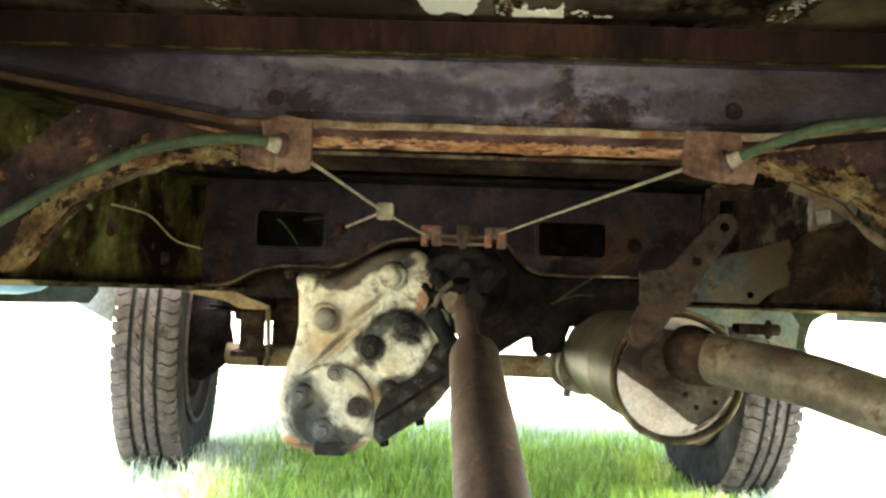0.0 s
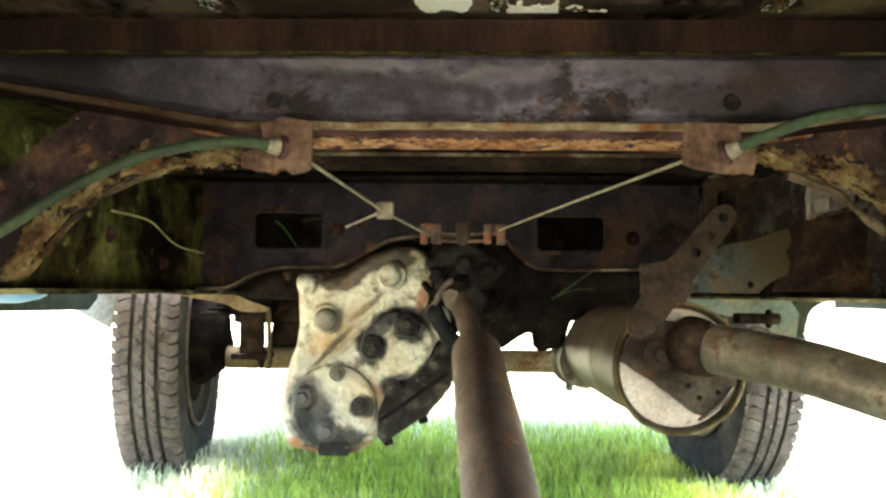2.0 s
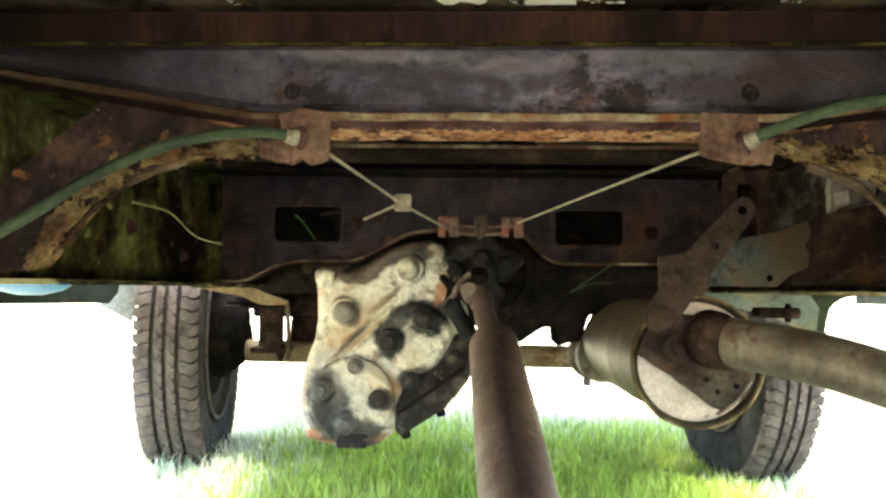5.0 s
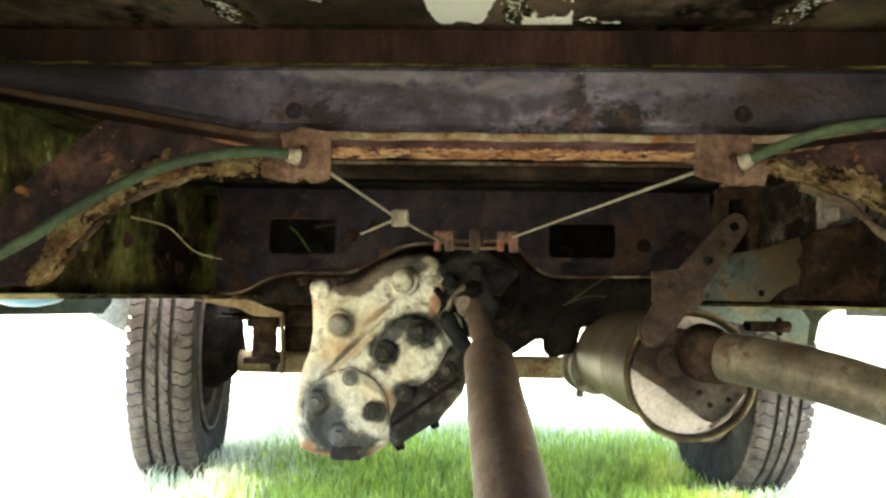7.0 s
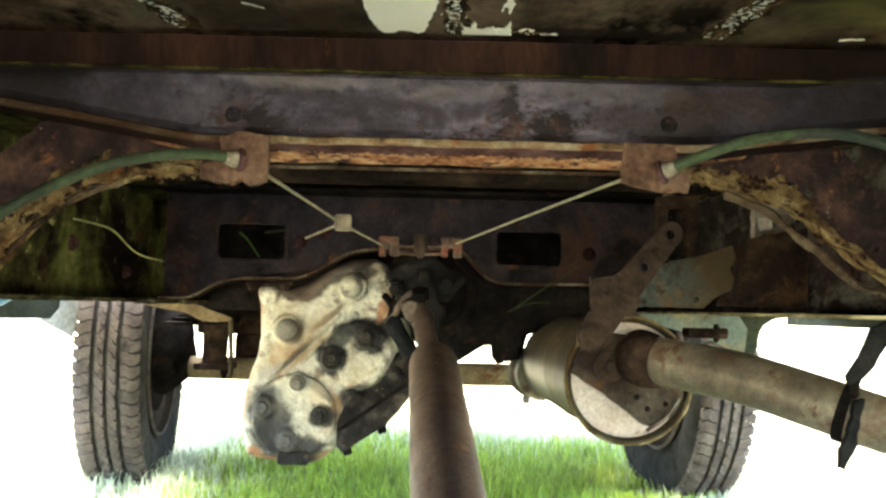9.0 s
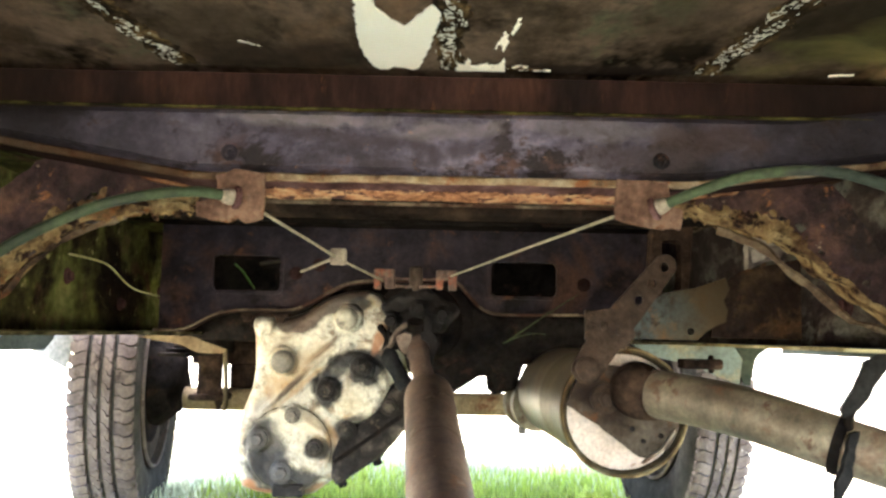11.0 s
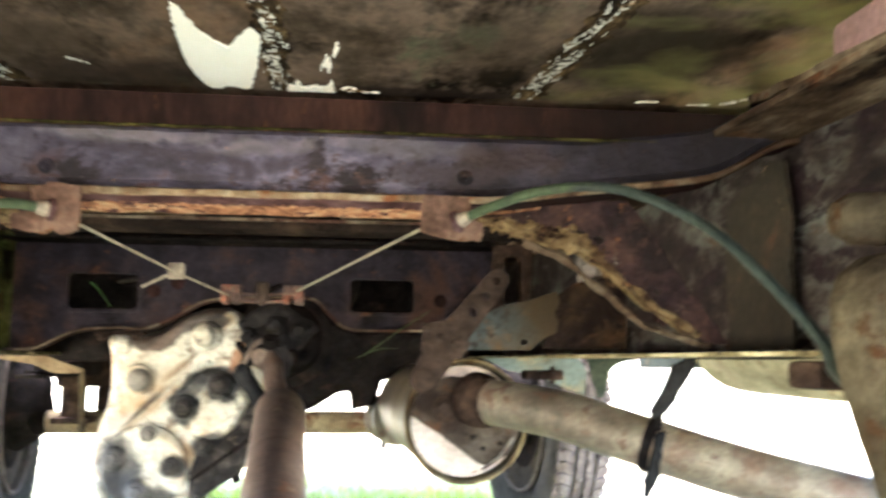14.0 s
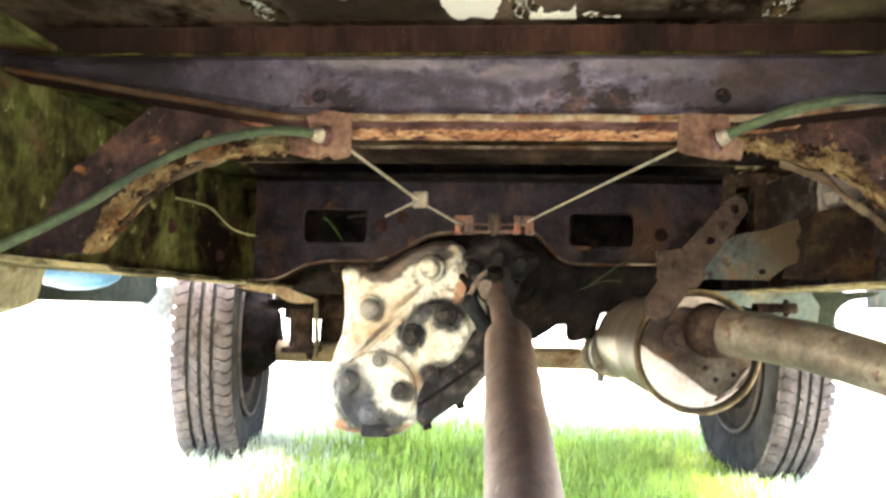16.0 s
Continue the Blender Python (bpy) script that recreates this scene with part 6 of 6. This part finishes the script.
def equaliser():
    eq = thing("cable_equaliser", (0.02, 1.21, 0.517), "rusty pink-brown equaliser bar joining both brake wires", "equaliser")
    bm = bmesh.new()
    ribbon(bm, smooth_path([(-0.012, 1.206, 0.5215), (0.006, 1.206, 0.5205), (0.02, 1.206, 0.52), (0.034, 1.206, 0.5205), (0.05, 1.206, 0.5215)], 4), (0, 0.016, 0), 0.0032)
    ribbon(bm, smooth_path([(-0.012, 1.206, 0.531), (0.02, 1.206, 0.5295), (0.05, 1.206, 0.531)], 4), (0, 0.014, 0), 0.0026)
    part("bar", bm, M["equaliser_iron"], eq)
    for x0, x1 in ((-0.034, -0.008), (0.0465, 0.073)):
        bm = bmesh.new()
        box(bm, (x0, 1.203, 0.5285), (x1, 1.222, 0.5425), 0.002)
        box(bm, (x0, 1.199, 0.517), (x0 + 0.009, 1.222, 0.5405), 0.0018)
        box(bm, (x1 - 0.011, 1.199, 0.517), (x1, 1.222, 0.5405), 0.0018)
        roughen(bm, 0.0014, 90, x0)
        part("clevis", bm, M["equaliser_iron"], eq, "pinkish rusty clevis holding a wire end")
    bm = bmesh.new()
    lathe(bm, [(-0.013, 0.006), (-0.0115, 0.0092), (0.011, 0.0092), (0.0125, 0.007)], (0.02, 1.205, 0.533), (0, 0, 1), 20)
    lathe(bm, [(0, 0.0045), (0.006, 0.0045), (0.007, 0.003)], (0.02, 1.199, 0.5215), (0, 0, -1), 12)
    roughen(bm, 0.0012, 80)
    part("centre_nut", bm, M["strap"], eq)
    bm = bmesh.new()
    tube(bm, [(0.019, 1.215, 0.531), (0.018, 1.45, 0.556), (0.015, 1.64, 0.575)], 0.004, 10)
    part("pull_rod", bm, M["black"], eq)
    return eq


equaliser()


# ---- front wheels and axle ----
NARROW = Matrix.Diagonal((0.88, 1, 1, 1))  # tyres narrower than their pattern


def wheel():
    R, W = 0.345, 0.19
    wh = thing("wheel", (-0.75, 2.42, 0.318), "worn all-terrain truck tyre, dusty grey, on a dirty steel wheel", "wheel", "front wheels")
    bm = bmesh.new()
    prof = [(-0.055, 0.2), (-0.07, 0.205), (-0.088, 0.23), (-0.0955, 0.27), (-0.094, 0.305), (-0.088, 0.323), (-0.078, 0.333), (-0.04, 0.336), (0, 0.337), (0.04, 0.336), (0.078, 0.333), (0.088, 0.323), (0.094, 0.305), (0.0955, 0.27), (0.088, 0.23), (0.07, 0.205), (0.055, 0.2)]
    lathe(bm, [(0.87 * x, r) for x, r in prof], (0, 0, 0), (1, 0, 0), 72, False)
    tyre = part("tyre", bm, M["tyre_dark"], wh, local=True)
    bm = bmesh.new()
    # four ribs between three straight grooves; wide stepped cuts through the shoulders, hooked sipes across the middle
    count = 74
    pitch = 2 * math.pi / count
    rnd = random.Random(12)
    for x0, x1, shoulder_rib in ((-0.0815, -0.0365, -1), (-0.0275, -0.0042, 0), (0.0042, 0.0275, 0), (0.0365, 0.0815, 1)):
        cols = 6
        for k in range(count):
            a0 = pitch * (k + 0.35 * (x0 > 0))
            top = 0.3446 - rnd.uniform(0, 0.0012)
            low_ring, top_ring = [], []
            for i in range(cols + 1):
                f = i / cols
                x = x0 + (x1 - x0) * f
                outer = f if shoulder_rib > 0 else 1 - f
                if shoulder_rib:
                    zig = 0.22 * step(0.35, 0.55, outer) - 0.1 * step(0.75, 1, outer)
                    cut = 0.1 + 0.05 * step(0.3, 0.6, outer) + 0.2 * step(0.78, 1.0, outer)
                else:
                    zig = 0.45 * step(0.35, 0.75, f) + 0.12 * f
                    cut = 0.045 + 0.1 * step(0.4, 0.6, f)
                drop = 0.0065 * max(0, (abs(x) - 0.058) / 0.0235) ** 1.6
                notch = 0.0022 if (i == 0 and x0 > -0.08) else -0.0022 if (i == cols and x1 < 0.08) else 0
                for ring_, r in ((low_ring, 0.329), (top_ring, top)):
                    for end in (0, 1):
                        ang = a0 + pitch * (zig + (1 - cut) * end)
                        ring_.append(bm.verts.new((x + notch * end, (r - drop) * math.cos(ang), (r - drop) * math.sin(ang))))
            for i in range(cols):
                p, q = 2 * i, 2 * i + 2
                bm.faces.new((top_ring[p], top_ring[p + 1], top_ring[q + 1], top_ring[q]))
                bm.faces.new((low_ring[p], top_ring[p], top_ring[q], low_ring[q]))
                bm.faces.new((low_ring[p + 1], low_ring[q + 1], top_ring[q + 1], top_ring[p + 1]))
            for p in (0, 2 * cols):
                bm.faces.new((low_ring[p], low_ring[p + 1], top_ring[p + 1], top_ring[p]))
    part("tread", bm, M["tyre"], tyre, "stepped tread blocks with hooked sipes and straight grooves", smooth=False, local=True)
    bm = bmesh.new()
    lathe(bm, [(0.062, 0.208), (0.075, 0.212), (0.08, 0.205), (0.066, 0.196), (0.05, 0.185), (-0.02, 0.178), (-0.03, 0.12), (-0.035, 0.05)], (0, 0, 0), (1, 0, 0), 48)
    part("rim", bm, M["rim"], wh, local=True)
    # Ring paler than the rim, painting the light its edge catches.
    bm = bmesh.new()
    lathe(bm, [(0.076, 0.213), (0.0815, 0.2105), (0.0825, 0.2055), (0.079, 0.203)], (0, 0, 0), (1, 0, 0), 48, False)
    part("rim_edge", bm, M["tyre"], wh, "wheel rim edge, painted paler as if catching light", local=True)
    bm = bmesh.new()
    lathe(bm, [(-0.01, 0.15), (0.055, 0.152), (0.064, 0.148), (0.066, 0.06), (0.08, 0.05)], (0, 0, 0), (1, 0, 0), 40)
    part("brake_drum", bm, M["black"], wh, "dark rusty brake drum", local=True)
    wh.matrix_basis = pose(-0.74, 2.42, 0.318, 0, 0, 7) @ NARROW
    return wh


left_wheel = wheel()
copy_thing(left_wheel, pose(0.652, 2.42, 0.318, 0, 0, 187) @ NARROW)


def front_axle():
    ax = thing("front_axle", (-0.05, 2.42, 0.28), "tan dirt-coated front axle tube with steering knuckles", "axle")
    bm = bmesh.new()
    tube(bm, [(-0.6, 2.42, 0.283), (0.5, 2.42, 0.283)], 0.029, 20)
    part("tie_rod", bm, M["tan_cast"], ax, "tan dirty steering tie rod")
    bm = bmesh.new()
    tube(bm, [(-0.73, 2.46, 0.345), (-0.64, 2.46, 0.345)], 0.038, 24)
    part("axle_stub", bm, M["black"], ax)
    bm = bmesh.new()
    tube(bm, [(0.4, 2.46, 0.345), (0.54, 2.46, 0.345)], 0.038, 24)
    part("axle_stub", bm, M["black"], ax)
    bm = bmesh.new()
    box(bm, (-0.5, 2.46, 0.29), (-0.3, 2.5, 0.372), 0.01)
    box(bm, (-0.6, 2.47, 0.369), (-0.28, 2.5, 0.48), 0.008)
    roughen(bm, 0.004, 25)
    part("axle_seat", bm, M["brown_bar"], ax, "brown rusty axle seat")
    for s, x in ((-1, -0.6), (1, 0.51)):
        bm = bmesh.new()
        lathe(bm, [(-0.02, 0.05), (0.0, 0.09), (0.05, 0.12), (0.1, 0.115), (0.13, 0.06)], (x + (s < 0) * -0.02, 2.42, 0.335), (s, 0, 0), 32)
        roughen(bm, 0.014, 22, s)
        part("knuckle", bm, M["black"], ax)
        bm = bmesh.new()
        box(bm, (x - s * 0.08 - 0.03, 2.33, 0.29), (x - s * 0.08 + 0.03, 2.36, 0.40), 0.008)
        box(bm, (x - s * 0.08 - 0.045, 2.31, 0.285), (x - s * 0.08 + 0.045, 2.54, 0.3), 0.004)
        part("spring_plate", bm, M["brown_bar"], ax)
        bm = bmesh.new()
        for k in range(4):
            box(bm, (x - s * 0.08 - 0.03, 2.0 + 0.06 * k, 0.40 + 0.0082 * k), (x - s * 0.08 + 0.03, 2.9 - 0.06 * k, 0.408 + 0.0082 * k), 0.001)
        part("leaf_spring", bm, M["black"], ax)
        for dy in (2.345, 2.5):
            bm = bmesh.new()
            tube(bm, [(x - s * 0.08 + 0.024, dy, 0.262), (x - s * 0.08 + 0.024, dy, 0.42)], 0.006, 10)
            bolt(bm, (x - s * 0.08 + 0.024, dy, 0.285), (0, 0, -1), 0.01, 0.012)
            part("u_bolt", bm, M["brown_bar"], ax)
    return ax


front_axle()


# ---- brackets and tanks beside the rails ----
bm = bmesh.new()
# Its unseen rear length is added to block light from the side.
box(bm, (-0.76, -0.4, 0.394), (-0.48, 1.0, 0.594), 0.06)
roughen(bm, 0.006, 12)
single("side_tank", bm, M["olive_dirt"], (-0.76, -0.4, 0.394), "pale olive dirty side tank outside the frame rail", "tank")

bm = bmesh.new()
slab(bm, [[(0.476, 0.4492), (0.484, 0.439), (0.494, 0.43), (0.508, 0.4215), (0.525, 0.4165), (0.545, 0.4145), (0.6, 0.4155), (0.7, 0.42), (0.8, 0.425), (0.8, 0.56), (0.53, 0.56), (0.53, 0.4492)]], (0, 0.77, 0), (1, 0, 0), (0, 0, 1), 0.2)
roughen(bm, 0.003, 22)
single("side_bracket", bm, M["olive_dirt"], (0.6, 0.77, 0.42), "pale olive dirt-caked bracket outside the frame rail", "bracket")


def spring_hanger():
    sh = thing("spring_hanger", (0.47, 0.48, 0.3), "heavy rusted leaf spring hanger with bushing", "spring hanger")
    bm = bmesh.new()
    outline = [(0.466, 0.30), (0.57, 0.30), (0.57, 0.51), (0.5, 0.517), (0.465, 0.516), (0.44, 0.511), (0.425, 0.5), (0.419, 0.485), (0.4195, 0.455), (0.425, 0.43), (0.434, 0.40), (0.447, 0.36), (0.457, 0.33)]
    casting(bm, outline, 0.452, 0.05, [(0.5, 0.47, 0.05, 0.006)], 0.005, 0.02, 0.005, 21)
    part("casting", bm, M["hanger_iron"], sh)
    bm = bmesh.new()
    lathe(bm, [(-0.01, 0.010), (0, 0.016), (0.02, 0.0165), (0.026, 0.012), (0.03, 0.012), (0.2, 0.012)], (0.428, 0.49, 0.533), (1, 0, 0.02), 20)
    part("pivot_bolt", bm, M["hanger_iron"], sh)
    bm = bmesh.new()
    box(bm, (0.453, 0.58, 0.427), (0.49, 0.63, 0.4475), 0.006)
    bolt(bm, (0.472, 0.58, 0.437), (0, -1, 0), 0.007, 0.006)
    part("shackle_stop", bm, M["brown_bar"], sh)
    return sh


spring_hanger()

bm = bmesh.new()
box(bm, (0.516, 0.52, 0.656), (0.64, 0.66, 0.7205), 0.008)
single("body_block", bm, M["pink"], (0.55, 0.65, 0.668), "faded pink painted body mounting block", "body mount")

bm = bmesh.new()
line = smooth_path([(rail_x(1, 0.2) + 0.004, 0.2, 0.652), (0.462, 0.45, 0.65), (0.452, 0.58, 0.652), (0.47, 0.68, 0.668), (0.5, 0.78, 0.69), (0.56, 0.87, 0.7), (0.64, 0.9, 0.7)], 6)
ribbon(bm, line, (0.05, 0.012, 0.014), 0.007)
roughen(bm, 0.002, 22)
single("body_support", bm, M["ledge"], (0.46, 0.6, 0.65), "curved tan rusty body support bracket above the rail", "bracket")

# ---- plant bits caught underneath ----
for name, pts, r, mat, label in (
    ("grass_stalk", [(-0.326, 0.95, 0.533), (-0.30, 0.95, 0.5275), (-0.284, 0.95, 0.521), (-0.262, 0.955, 0.5), (-0.235, 0.96, 0.492)], 0.0014, "stalk", "dry yellow grass stalk caught on the gusset"),
    ("grass_stalk", [(-0.305, 1.612, 0.573), (-0.29, 1.608, 0.56), (-0.268, 1.603, 0.531)], 0.0022, "green_stalk", "fresh green grass blade in the slot"),
    ("grass_stalk", [(0.162, 1.5, 0.452), (0.215, 1.49, 0.49), (0.27, 1.48, 0.527)], 0.0015, "dim_stalk", "long dull green stalk leaning past the muffler"),
    ("grass_stalk", [(0.15, 1.45, 0.448), (0.185, 1.45, 0.462), (0.215, 1.45, 0.463)], 0.0012, "dim_stalk", "bent dull stalk beside the muffler"),
):
    bm = bmesh.new()
    line = smooth_path(pts, 6)
    tube(bm, line, [r * (1 - 0.6 * k / len(line)) for k in range(len(line))], 6)
    single(name, bm, M[mat], pts[0], label, "grass stalk")
